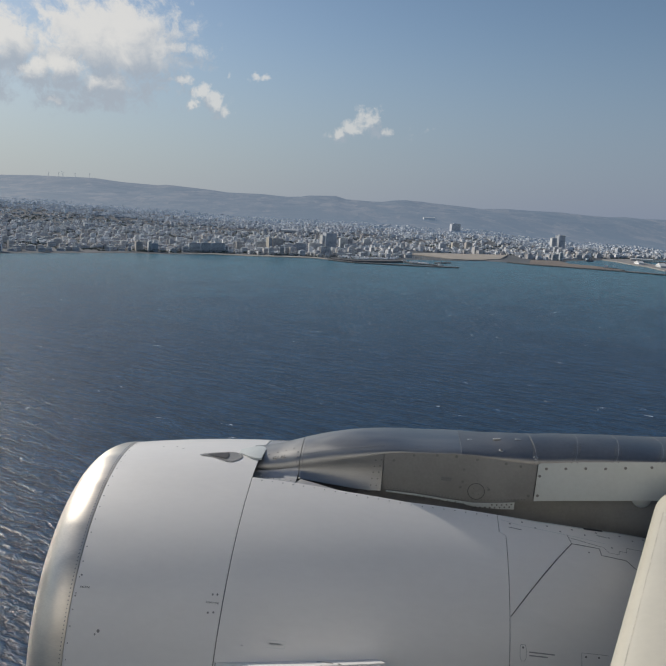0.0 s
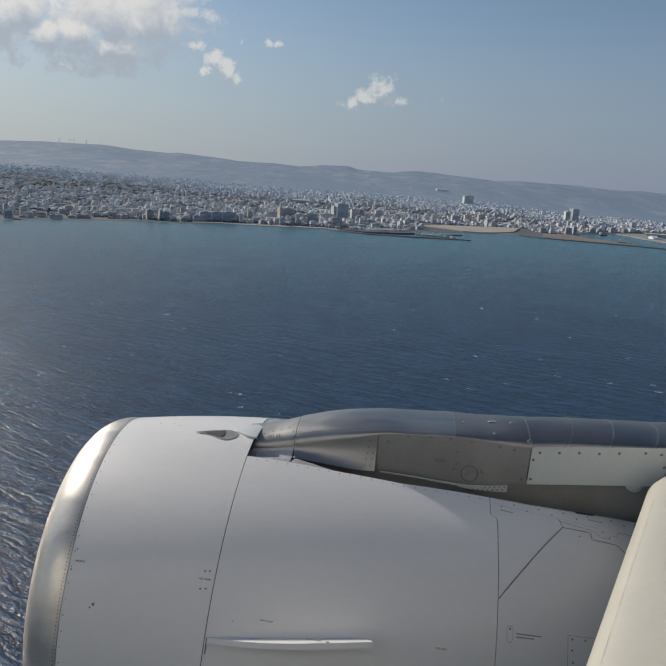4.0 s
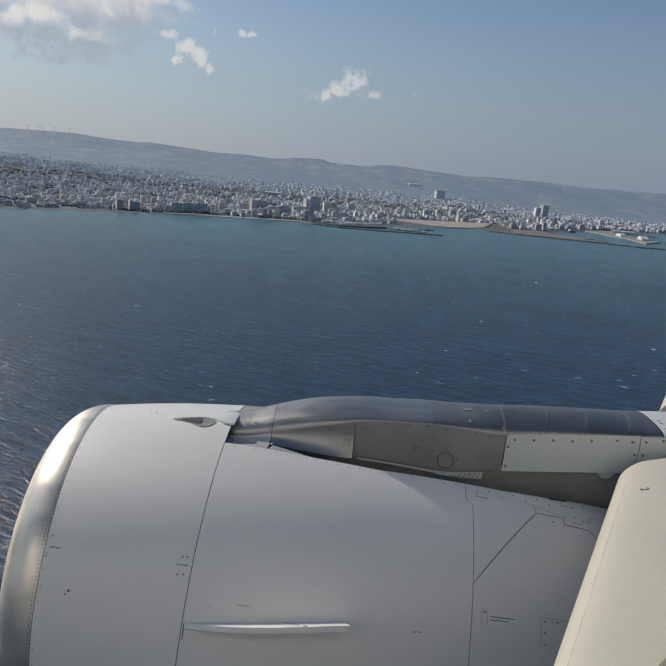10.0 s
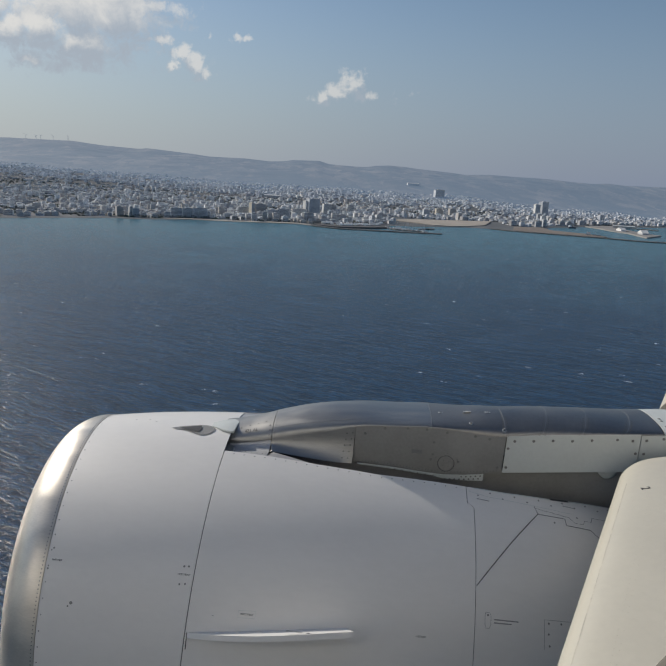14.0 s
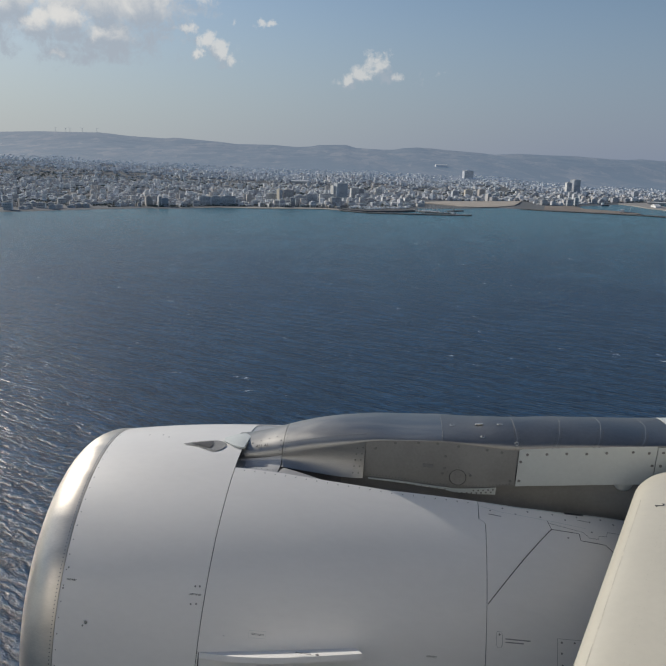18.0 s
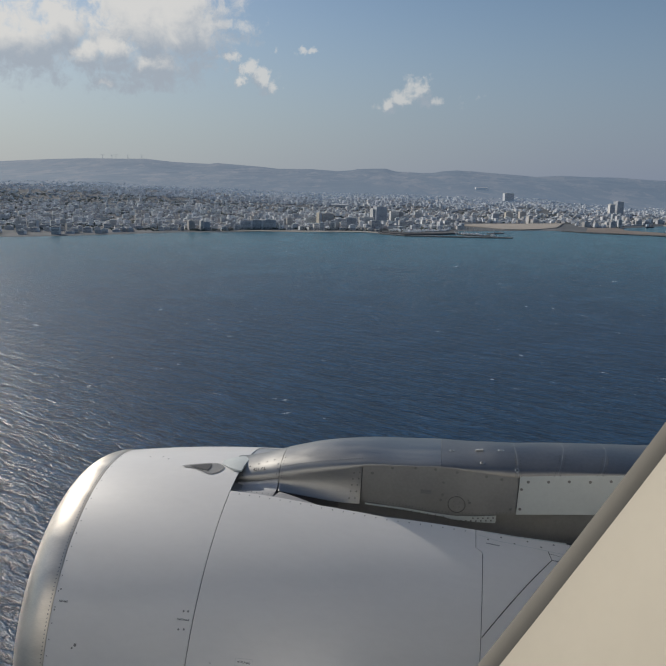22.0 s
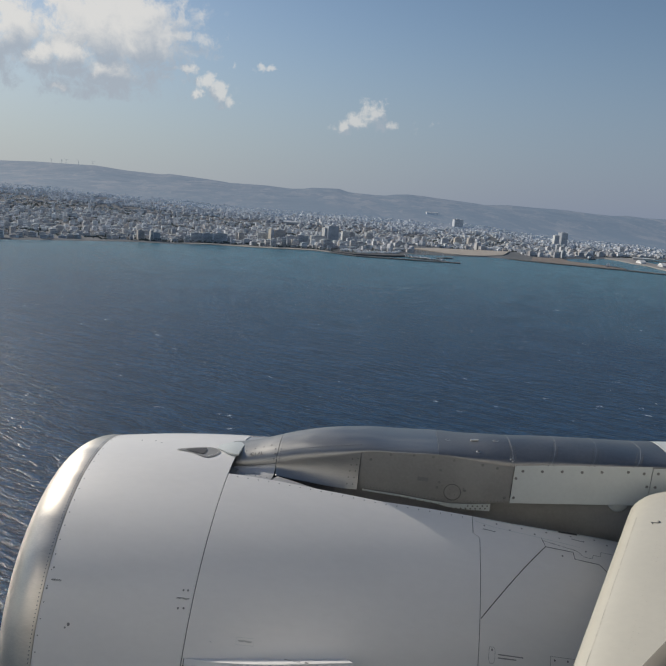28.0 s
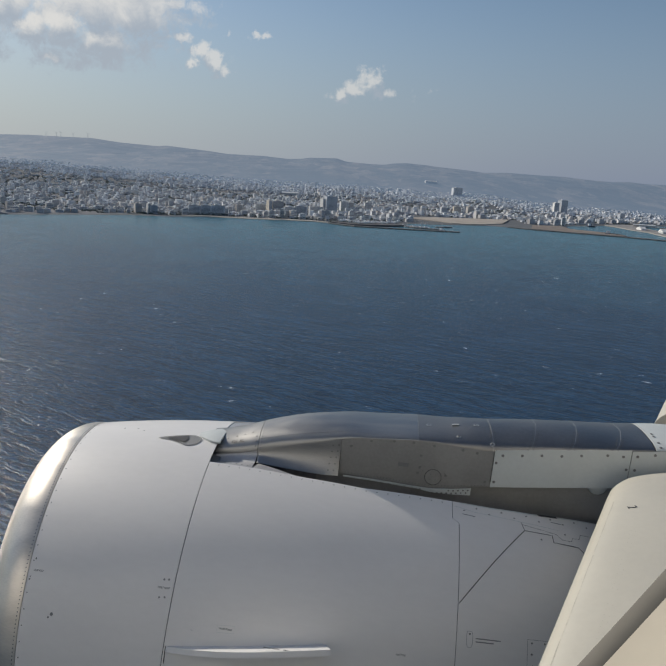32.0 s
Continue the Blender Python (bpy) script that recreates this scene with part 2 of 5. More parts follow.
def leaf_material():
    m, t, b = material("dusty_green_leaves")
    v = object_coord(t)
    f = noise_node(t, v, 0.02, 4.0)
    g = noise_node(t, v, 0.6, 3.0)
    c = mix_node(t, f, (0.10, 0.125, 0.11), (0.15, 0.165, 0.145))
    link(t, mix_node(t, math_node(t, "MULTIPLY", g, 0.5), c, (0.11, 0.13, 0.10)), b.inputs["Base Color"])
    b.inputs["Roughness"].default_value = 0.9
    return m


LEAF = leaf_material()


def ground_material(name, haze, tones):
    m, t, b = material(name)
    v = object_coord(t)
    mp = t.nodes.new("ShaderNodeMapping")
    mp.inputs["Scale"].default_value = (1.0, 0.45, 1.0)
    link(t, v, mp.inputs[0])
    v = mp.outputs[0]
    big = noise_node(t, v, 0.004, 6.0, 0.6, 0.4)
    vor = t.nodes.new("ShaderNodeTexVoronoi")
    vor.inputs["Scale"].default_value = 0.018
    link(t, v, vor.inputs["Vector"])
    fld = t.nodes.new("ShaderNodeSeparateColor")
    link(t, vor.outputs["Color"], fld.inputs[0])
    fine = noise_node(t, v, 0.05, 5.0, 0.65)
    dry = mix_node(t, fld.outputs[0], *tones[:2])
    veg = mix_node(t, fine, *tones[2:])
    c = mix_node(t, smooth_node(t, math_node(t, "ADD", math_node(t, "MULTIPLY", big, 0.7), math_node(t, "MULTIPLY", fine, 0.4)), 0.42, 0.68), dry, veg)
    link(t, c, b.inputs["Base Color"])
    b.inputs["Roughness"].default_value = 0.95
    # distance haze put into the surface as a faint blue glow
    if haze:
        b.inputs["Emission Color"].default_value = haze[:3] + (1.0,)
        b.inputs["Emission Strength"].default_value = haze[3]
    return m


GROUND = ground_material("dry_ground", None, [(0.13, 0.14, 0.15), (0.20, 0.20, 0.205), (0.085, 0.10, 0.11), (0.115, 0.13, 0.14)])
HILL = ground_material("hill_scrub_haze_glow", (0.225, 0.325, 0.47, 0.37), [(0.06, 0.063, 0.065), (0.17, 0.145, 0.125), (0.03, 0.042, 0.048), (0.07, 0.08, 0.085)])


def sea_material():
    m, t, b = material("open_sea")
    v = object_coord(t)
    sep = t.nodes.new("ShaderNodeSeparateXYZ")
    link(t, v, sep.inputs[0])
    big = noise_node(t, v, 0.0035, 4.0, 0.55, 0.6)
    # shallow turquoise towards the shore
    shallow = smooth_node(t, math_node(t, "ADD", sep.outputs[1], math_node(t, "MULTIPLY", big, 500.0)), 850.0, 2350.0)
    deep = mix_node(t, big, (0.0150, 0.0425, 0.084), (0.0205, 0.0545, 0.103))
    col = mix_node(t, shallow, deep, (0.070, 0.178, 0.218))
    # along the crests and across them
    across = math_node(t, "ADD", math_node(t, "MULTIPLY", sep.outputs[0], 0.48), math_node(t, "MULTIPLY", sep.outputs[1], 0.877))
    along = math_node(t, "SUBTRACT", math_node(t, "MULTIPLY", sep.outputs[0], 0.877), math_node(t, "MULTIPLY", sep.outputs[1], 0.48))

    def waves(length, stretch, bend, detail):
        c = t.nodes.new("ShaderNodeCombineXYZ")
        link(t, across, c.inputs[0])
        link(t, math_node(t, "MULTIPLY", along, stretch), c.inputs[1])
        n = t.nodes.new("ShaderNodeTexWave")
        n.inputs["Scale"].default_value = 0.314 / length
        n.inputs["Distortion"].default_value, n.inputs["Detail"].default_value = bend, detail
        n.inputs["Detail Scale"].default_value, n.inputs["Detail Roughness"].default_value = 0.7, 0.72
        link(t, c.outputs[0], n.inputs["Vector"])
        return n.outputs["Fac"], c.outputs[0]

    long_w, flat = waves(15.0, 0.45, 16.0, 5.0)
    short_w, _ = waves(4.2, 0.50, 18.0, 5.0)
    fine = noise_node(t, flat, 0.40, 7.0, 0.74)
    patch = noise_node(t, v, 0.02, 3.0, 0.6)
    cap = noise_node(t, flat, 0.12, 6.0, 0.72, 0.5)
    foam = smooth_node(t, cap, 0.672, 0.70)
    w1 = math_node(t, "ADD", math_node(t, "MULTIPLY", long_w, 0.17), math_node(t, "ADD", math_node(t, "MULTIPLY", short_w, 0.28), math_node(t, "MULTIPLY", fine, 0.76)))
    # wave height lightens or darkens the base colour in place of sky reflection
    crest_shade = math_node(t, "MULTIPLY", smooth_node(t, w1, 0.32, 0.90, 0.48, 1.60), smooth_node(t, patch, 0.3, 0.7, 0.88, 1.12))
    col = mix_node(t, 1.0, col, crest_shade, "MULTIPLY")
    link(t, mix_node(t, foam, col, (0.62, 0.66, 0.68)), b.inputs["Base Color"])
    link(t, math_node(t, "ADD", math_node(t, "MULTIPLY", foam, 0.5), 0.25), b.inputs["Roughness"])
    b.inputs["IOR"].default_value = 1.33
    b.inputs["Specular IOR Level"].default_value = 0.36
    h = math_node(t, "ADD", math_node(t, "MULTIPLY", long_w, 0.7), math_node(t, "ADD", math_node(t, "MULTIPLY", short_w, 0.5), math_node(t, "MULTIPLY", fine, 1.0)))
    bump(t, b, h, 1.0, 0.42)
    return m


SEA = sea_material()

# ---- mesh helpers ----


def mesh_object(name, verts, faces, mats, parent=None, label="", smooth=False, index=None):
    me = bpy.data.meshes.new(name)
    me.from_pydata([tuple(v) for v in verts], [], [tuple(f) for f in faces])
    for m in mats if isinstance(mats, (list, tuple)) else [mats]:
        me.materials.append(m)
    if smooth:
        me.polygons.foreach_set("use_smooth", [True] * len(me.polygons))
    if index is not None:
        me.polygons.foreach_set("material_index", index)
    ob = new(name, me)
    if parent is not None:
        ob.parent = parent
    if label:
        ob["label"] = label
    return ob


def part(name, bm, mat, parent, label="", smooth=False):
    me = bpy.data.meshes.new(name)
    bm.to_mesh(me)
    bm.free()
    me.materials.append(mat)
    if smooth:
        me.polygons.foreach_set("use_smooth", [True] * len(me.polygons))
    ob = new(name, me)
    ob.parent = parent
    if label:
        ob["label"] = label
    return ob


def root(name, m, label, category, group="", kind=""):
    e = new(name)
    e.empty_display_size = 0.2
    e.matrix_world = m
    return tagged(e, label, category, group, kind)


def box_bm(x0, x1, y0, y1, z0, z1, bevel=0.0):
    bm = bmesh.new()
    bmesh.ops.create_cube(bm, size=1.0)
    for v in bm.verts:
        v.co = Vector(((x0 + x1) / 2 + v.co.x * (x1 - x0), (y0 + y1) / 2 + v.co.y * (y1 - y0), (z0 + z1) / 2 + v.co.z * (z1 - z0)))
    if bevel:
        bmesh.ops.bevel(bm, geom=bm.edges[:], offset=bevel, segments=2, affect="EDGES", profile=0.6)
    return bm


def grid_object(name, pts, nu, nv, mat, parent=None, label="", smooth=True, thick=0.0):
    """pts: nu rows of nv points. thick: a skin of that thickness behind the face, with crisp rims."""
    faces = [(i * nv + j, i * nv + j + 1, (i + 1) * nv + j + 1, (i + 1) * nv + j) for i in range(nu - 1) for j in range(nv - 1)]
    if not thick:
        return mesh_object(name, pts, faces, mat, parent, label, smooth)
    g = np.array([tuple(p) for p in pts]).reshape(nu, nv, 3)
    du, dv = np.gradient(g, axis=0), np.gradient(g, axis=1)
    nrm = np.cross(dv, du)
    nrm /= np.maximum(np.linalg.norm(nrm, axis=2, keepdims=True), 1e-9)
    back = (g - nrm * thick).reshape(-1, 3)
    n = nu * nv
    rim = [i * nv for i in range(nu)] + [(nu - 1) * nv + j for j in range(1, nv)] + [i * nv + nv - 1 for i in range(nu - 2, -1, -1)] + [j for j in range(nv - 2, 0, -1)]
    faces += [tuple(n + k for k in f[::-1]) for f in faces]
    faces += [(a, b, n + b, n + a) for a, b in zip(rim, rim[1:] + rim[:1])]
    ob = mesh_object(name, list(g.reshape(-1, 3)) + list(back), faces, mat, parent, label, smooth)
    pairs = {frozenset((a + o, b + o)) for a, b in zip(rim, rim[1:] + rim[:1]) for o in (0, n)}
    for ed in ob.data.edges:
        if frozenset(ed.vertices) in pairs:
            ed.use_edge_sharp = True
    return ob


def interp(x, table):
    if x <= table[0][0]:
        return table[0][1]
    for (a, u), (b, v) in zip(table, table[1:]):
        if x <= b:
            return u + (v - u) * (x - a) / (b - a)
    return table[-1][1]


# ---- sea, land and hills ----
COAST = [(-2600, 700), (-1570, 1272), (-1355, 1480), (-1140, 1638), (-850, 1760), (-700, 1890), (-592, 1969), (-486, 1988), (-393, 2055), (-277, 2059), (-163, 2080), (-92, 2082),
         (-39, 2040), (25, 2005), (90, 2060), (145, 2110), (167, 2198), (269, 2221), (387, 2274), (456, 2308), (518, 2279), (571, 2220), (640, 2210),
         (710, 2320), (764, 2499), (852, 2565), (953, 2661), (1090, 2760), (1303, 2853), (1516, 3009), (1890, 3120), (3190, 3270)]
RIDGE = [(-0.62, 0.0228), (-0.4891, 0.029), (-0.4356, 0.0306), (-0.3852, 0.0302), (-0.3507, 0.0304), (-0.3113, 0.0263), (-0.2601, 0.024),
         (-0.2502, 0.0253), (-0.2351, 0.0243), (-0.1853, 0.0205), (-0.1656, 0.0183), (-0.1169, 0.0181), (-0.0827, 0.0158), (-0.0631, 0.0169),
         (-0.0533, 0.0189), (-0.0159, 0.0198), (-0.002, 0.0159), (0.0343, 0.0143), (0.0487, 0.0145), (0.0606, 0.0167), (0.0801, 0.0181),
         (0.103, 0.0169), (0.1214, 0.0152), (0.1617, 0.0126), (0.1847, 0.0104), (0.2171, 0.0122), (0.2548, 0.0109), (0.2924, 0.0105),
         (0.3302, 0.0079), (0.3605, 0.0066), (0.3807, 0.008), (0.4058, 0.0063), (0.6, 0.0077)]
RIDGE_Y = 4650.0
EYE = 140.0


def coast_y(x):
    return interp(x, COAST)


def ground_z(x, y):
    ys = coast_y(x)
    d = y - ys
    if d <= 0:
        return max(-4.0, d * 0.12)
    q = min(1.0, d / (RIDGE_Y - ys))
    top = interp(x / max(y, 1.0), RIDGE)
    e = interp(q, [(0.0, -(EYE - 2.0) / ys), (0.10, -(EYE - 3.0) / (ys + 0.1 * (RIDGE_Y - ys))), (0.5, -0.021 + 0.25 * top), (0.72, -0.006 + 0.40 * top), (0.86, 0.55 * top), (1.0, top)])
    bump_h = 0.0
    if q > 0.55:
        k = min(1.0, (q - 0.55) / 0.25) * (1.0 if q < 0.93 else max(0.0, (1 - q) / 0.07))
        bump_h = k * (abs(noise.fractal(Vector((x * 0.0035, y * 0.006, 1.3)), 1.0, 2.0, 5)) * -6.0 + 2.0)
    return min(d * 0.12, EYE + y * e) + bump_h if d < 30 else EYE + y * e + bump_h


def make_sheet(name, x0, x1, nx, y0, y1, ny, mat, label, category, fan=False):
    pts = []
    for j in range(ny):
        y = y0 + (y1 - y0) * j / (ny - 1)
        for i in range(nx):
            x = x0 + (x1 - x0) * i / (nx - 1)
            if fan:
                x *= y / y1
            pts.append((x, y, ground_z(x, y)))
    return tagged(grid_object(name, pts, ny, nx, mat), label, category, kind="structure")


sea_pts = [(x, y, 0.0) for y in (-4500, 0, 2500, 4800) for x in (-5000, 0, 5000)]
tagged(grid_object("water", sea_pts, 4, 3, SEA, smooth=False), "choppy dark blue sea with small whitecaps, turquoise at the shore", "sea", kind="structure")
make_sheet("ground", -3000, 2600, 280, 1100, 3200, 170, GROUND, "dry coastal plain under the town, brown soil and scrub", "ground", fan=True)
make_sheet("backdrop", -2900, 2900, 290, 3200, 4640, 140, HILL, "blue-brown hills with fields behind the town, haze added as a glow", "hills", fan=True)


def drape(name, poly, mat, label, category, lift=0.5, kind="structure", level=None):
    """A flat patch with a skirt, lying on the ground along an outline."""
    bm = bmesh.new()
    vs = [bm.verts.new((x, y, level if level else max(0.8, ground_z(x, y)) + lift)) for x, y in poly]
    f = bm.faces.new(vs)
    f.normal_update()
    if f.normal.z < 0:
        f.normal_flip()
    bmesh.ops.extrude_face_region(bm, geom=[f])
    for v in vs:
        v.co.z -= 5.0
    bmesh.ops.recalc_face_normals(bm, faces=bm.faces[:])
    ob = part(name, bm, mat, None)
    return tagged(ob, label, category, kind=kind)


def strip(poly, w):
    """The outline of a band of width w along a line."""
    left, right = [], []
    for i, p in enumerate(poly):
        a = Vector(poly[max(0, i - 1)])
        b = Vector(poly[min(len(poly) - 1, i + 1)])
        d = (b - a).normalized()
        n = Vector((-d.y, d.x)) * w / 2
        left.append(tuple(Vector(p) + n))
        right.append(tuple(Vector(p) - n))
    return left + right[::-1]


drape("beach", [(-510, 1995), (-393, 2051), (-277, 2055), (-163, 2076), (-92, 2078), (-50, 2055), (-50, 2080), (-90, 2110), (-163, 2112), (-277, 2090), (-393, 2078), (-510, 2015)], SAND, "narrow strip of pale sand along the seafront", "beach", 0.3)
drape("beach", [(210, 2460), (308, 2525), (485, 2560), (580, 2570), (520, 2400), (450, 2320), (387, 2285), (340, 2295)], SAND, "broad bare sandy lot beside the harbour", "beach", 2.0)
drape("quay", [(571, 2222), (640, 2178), (790, 2102), (830, 2130), (811, 2212), (722, 2318), (719, 2426), (620, 2400)], SOIL, "bare brown filled land behind the harbour wall", "quay", 2.2)
drape("quay", [(953, 2670), (970, 2568), (969, 2450), (988, 2360), (969, 2176), (1072, 2305), (1055, 2420), (1067, 2630), (1139, 2711), (1090, 2770)], CONCRETE, "pale concrete harbour quay", "quay", 2.4)
drape("quay", [(-39, 2042), (25, 1995), (130, 2030), (180, 2080), (167, 2198), (130, 2220), (-10, 2170)], ASPHALT, "paved marina quay with boats laid up", "quay", level=4.6)


def breakwater(name, line, w, label):
    ob = drape(name, strip(line, w), ROCK, label, "breakwater", 2.0, "structure")
    rng = random.Random(len(line) * 7 + int(w))
    verts, faces = [], []
    for (a, b) in zip(line, line[1:]):
        a, b = Vector((*a, 0)), Vector((*b, 0))
        n = int((b - a).length / 3.0)
        d = (b - a).normalized()
        side = Vector((-d.y, d.x, 0))
        for i in range(n):
            for s in (-1, 1):
                c = a.lerp(b, i / max(1, n)) + side * s * (w / 2 + rng.uniform(-1.5, 3.0)) + Vector((rng.uniform(-1, 1), rng.uniform(-1, 1), rng.uniform(0.0, 2.2)))
                k = len(verts)
                r = rng.uniform(1.2, 2.8)
                for q in ((1, 0, 0), (-1, 0, 0), (0, 1, 0), (0, -1, 0), (0, 0, 1), (0, 0, -1)):
                    verts.append(c + Vector(q) * r * rng.uniform(0.7, 1.2))
                faces += [(k + p, k + q, k + u) for p, q, u in ((0, 2, 4), (2, 1, 4), (1, 3, 4), (3, 0, 4), (2, 0, 5), (1, 2, 5), (3, 1, 5), (0, 3, 5))]
    rocks = mesh_object("rock_armour", verts, faces, ROCK, ob)
    rocks["kind"] = "stuff"


breakwater("breakwater", [(-42, 2032), (25, 1965), (81, 1958), (171, 1948), (250, 1944), (309, 1941)], 13, "dark rock breakwater sheltering the marina")
breakwater("breakwater", [(264, 2090), (290, 2110), (312, 2128)], 8, "short stone jetty inside the marina")
breakwater("breakwater", [(170, 2080), (193, 2035), (235, 2015), (275, 1998)], 10, "marina pier with moored boats")
breakwater("breakwater", [(518, 2275), (571, 2213), (640, 2176), (790, 2096), (883, 2022), (993, 2000), (1070, 1950), (1150, 1905)], 14, "long rock breakwater of the commercial harbour")
breakwater("breakwater", [(-1500, 966), (-1580, 905), (-1700, 850), (-1840, 900)], 13, "dark rock breakwater of the fishing harbour")
breakwater("breakwater", [(1139, 2711), (1175, 2660), (1201, 2615)], 9, "thin harbour mole with pale rocks")

# ---- the aircraft: x aft along the engine, y outboard, z up ----
AIR = Matrix(((0.99682, 0.06703, 0.04303, -0.5955), (-0.06697, 0.99775, -0.00289, 4.1488), (-0.04313, 0.0, 0.99907, 137.232), (0, 0, 0, 1)))
LIP_R, LIP_L, LIP_H = 1.073, 0.26, 0.24


def cowl_r(s):
    return 1.18 + 0.0742 * s - 0.0646 * s * s


def lip_s(y, z):
    """Where the lip meets the cowl: a plane tilted a little against the axis."""
    return -0.835 - 0.0631 * y - 0.0258 * z


def on_cowl(s, deg, lift=0.0):
    r = cowl_r(s) + lift
    a = radians(deg)
    return Vector((s, -r * math.cos(a), r * math.sin(a)))


def closed_curve(pts, n=5):
    out = []
    k = len(pts)
    for i in range(k):
        p = [Vector(pts[(i + d) % k]) for d in (-1, 0, 1, 2)]
        for j in range(n):
            t = j / n
            out.append(0.5 * (2 * p[1] + (p[2] - p[0]) * t + (2 * p[0] - 5 * p[1] + 4 * p[2] - p[3]) * t * t + (3 * p[1] - p[0] - 3 * p[2] + p[3]) * t ** 3))
    return out


def skin_frame(fn, s, v, lift, dv=0.5):
    """Pose on a skin given as fn(s, v): x aft along the skin, y up along it, z outwards."""
    x = (fn(s + 0.01, v) - fn(s - 0.01, v)).normalized()
    y = (fn(s, v + dv) - fn(s, v - dv)).normalized()
    n = x.cross(y).normalized()
    y = n.cross(x)
    p = fn(s, v) + n * lift
    return Matrix(((x.x, y.x, n.x, p.x), (x.y, y.y, n.y, p.y), (x.z, y.z, n.z, p.z), (0, 0, 0, 1)))


def surface_frame(s, deg, lift=0.0):
    return skin_frame(on_cowl, s, deg, lift)


def disc_mesh(name, r, h, mat, n=10, dome=0.6):
    bm = bmesh.new()
    rings = [(r, 0.0), (r * 0.9, h * dome), (r * 0.55, h)]
    vs = [[bm.verts.new((k * math.cos(2 * math.pi * i / n), k * math.sin(2 * math.pi * i / n), z)) for i in range(n)] for k, z in rings]
    for a, b in zip(vs, vs[1:]):
        for i in range(n):
            bm.faces.new((a[i], a[(i + 1) % n], b[(i + 1) % n], b[i]))
    bm.faces.new(vs[-1])
    me = bpy.data.meshes.new(name)
    bm.to_mesh(me)
    bm.free()
    me.materials.append(mat)
    return me


RIVET = disc_mesh("rivet", 0.0036, 0.0012, BOLT, 7)
SCREW = disc_mesh("screw", 0.0052, 0.0012, BOLT, 8)
BIG_BOLT = disc_mesh("bolt", 0.0085, 0.002, BOLT, 10)
BRIGHT_METAL = plain("bright_fitting_metal", (0.70, 0.69, 0.66), 0.3, 0.6)
BRIGHT = disc_mesh("bolt", 0.0085, 0.003, ALU, 10)
DOT = disc_mesh("rivet", 0.0022, 0.0008, BRIGHT_METAL, 6)
WASHER = disc_mesh("washer", 0.0125, 0.0012, BRIGHT_METAL, 12)


def stud(name, me, m, parent):
    ob = new(name, me)
    ob.parent = parent
    ob.matrix_local = m
    return ob


def shell(name, rows, mat, parent, label="", thick=0.006):
    nu, nv = len(rows), len(rows[0])
    return grid_object(name, [p for r in rows for p in r], nu, nv, mat, parent, label, True, thick)


def aft_joint(a):
    """The fan cowl's aft edge steps forward near the top."""
    return 1.411 - 0.035 * min(1.0, max(0.0, (a - 63.8) / 0.8)) if a < 90 else 1.411 - 0.035 * min(1.0, max(0.0, (116.2 - a) / 0.8))


def cowl_rows(s0, s1, lo, hi, n_s, n_a):
    """Rows of points between two stations, each a number or a function of the angle."""
    rows = []
    for i in range(n_s):
        row = []
        u = i / (n_s - 1)
        for j in range(n_a):
            f = j / (n_a - 1)
            mid = (s0 if not callable(s0) else 1.41) * (1 - u) + (s1 if not callable(s1) else 1.41) * u
            a = (lo(mid) if callable(lo) else lo) * (1 - f) + (hi(mid) if callable(hi) else hi) * f
            p, q = (g(a) if callable(g) else g for g in (s0, s1))
            row.append(on_cowl(p + (q - p) * u, a))
        rows.append(row)
    return rows[::-1]


def line_on_cowl(name, pts, w, mat, parent, lift=0.0022, step=0.03):
    """A narrow strip along a line of (s, angle) on the skin: a panel gap or a seal."""
    fine = []
    for (a, b) in zip(pts, pts[1:]):
        d = math.hypot(b[0] - a[0], radians(b[1] - a[1]) * 1.15)
        n = max(1, int(d / step))
        fine += [(a[0] + (b[0] - a[0]) * i / n, a[1] + (b[1] - a[1]) * i / n) for i in range(n)]
    fine.append(pts[-1])
    verts, faces = [], []
    for i, (s, a) in enumerate(fine):
        p0, p1 = fine[max(0, i - 1)], fine[min(len(fine) - 1, i + 1)]
        ds, da = p1[0] - p0[0], radians(p1[1] - p0[1]) * 1.15
        k = math.hypot(ds, da) or 1
        ns, na = -da / k, ds / k
        for sgn in (-1, 1):
            verts.append(on_cowl(s + sgn * ns * w / 2, a + sgn * math.degrees(na * w / 2 / 1.15), lift))
    faces = [(2 * i, 2 * i + 1, 2 * i + 3, 2 * i + 2) for i in range(len(fine) - 1)]
    return mesh_object(name, verts, faces, mat, parent, smooth=True)


def text_on(name, body, size, m, mat, parent, squeeze=1.0):
    cu = bpy.data.curves.new(name, "FONT")
    cu.body, cu.size, cu.align_x, cu.align_y = body, size, "CENTER", "CENTER"
    cu.extrude, cu.resolution_u = 0.0004, 2
    me = bpy.data.meshes.new(name)
    tmp = bpy.data.objects.new(name, cu)
    scene.collection.objects.link(tmp)
    bpy.context.view_layer.update()
    me = bpy.data.meshes.new_from_object(tmp.evaluated_get(bpy.context.evaluated_depsgraph_get()))
    scene.collection.objects.unlink(tmp)
    bpy.data.objects.remove(tmp)
    me.materials.clear()
    me.materials.append(mat)
    ob = new(name, me)
    ob.parent = parent
    ob.matrix_local = m @ Matrix.Diagonal((squeeze, 1, 1, 1))
    return ob


def cowl_edge(s):
    """Angle of the cowl's upper edge beside the pylon."""
    return interp(s, [(0.0, 73.4), (0.27, 72.2), (0.56, 70.7), (0.9, 69.7), (1.38, 70.6), (1.61, 71.2), (1.86, 72.8), (2.22, 76.3), (3.2, 80.0)])


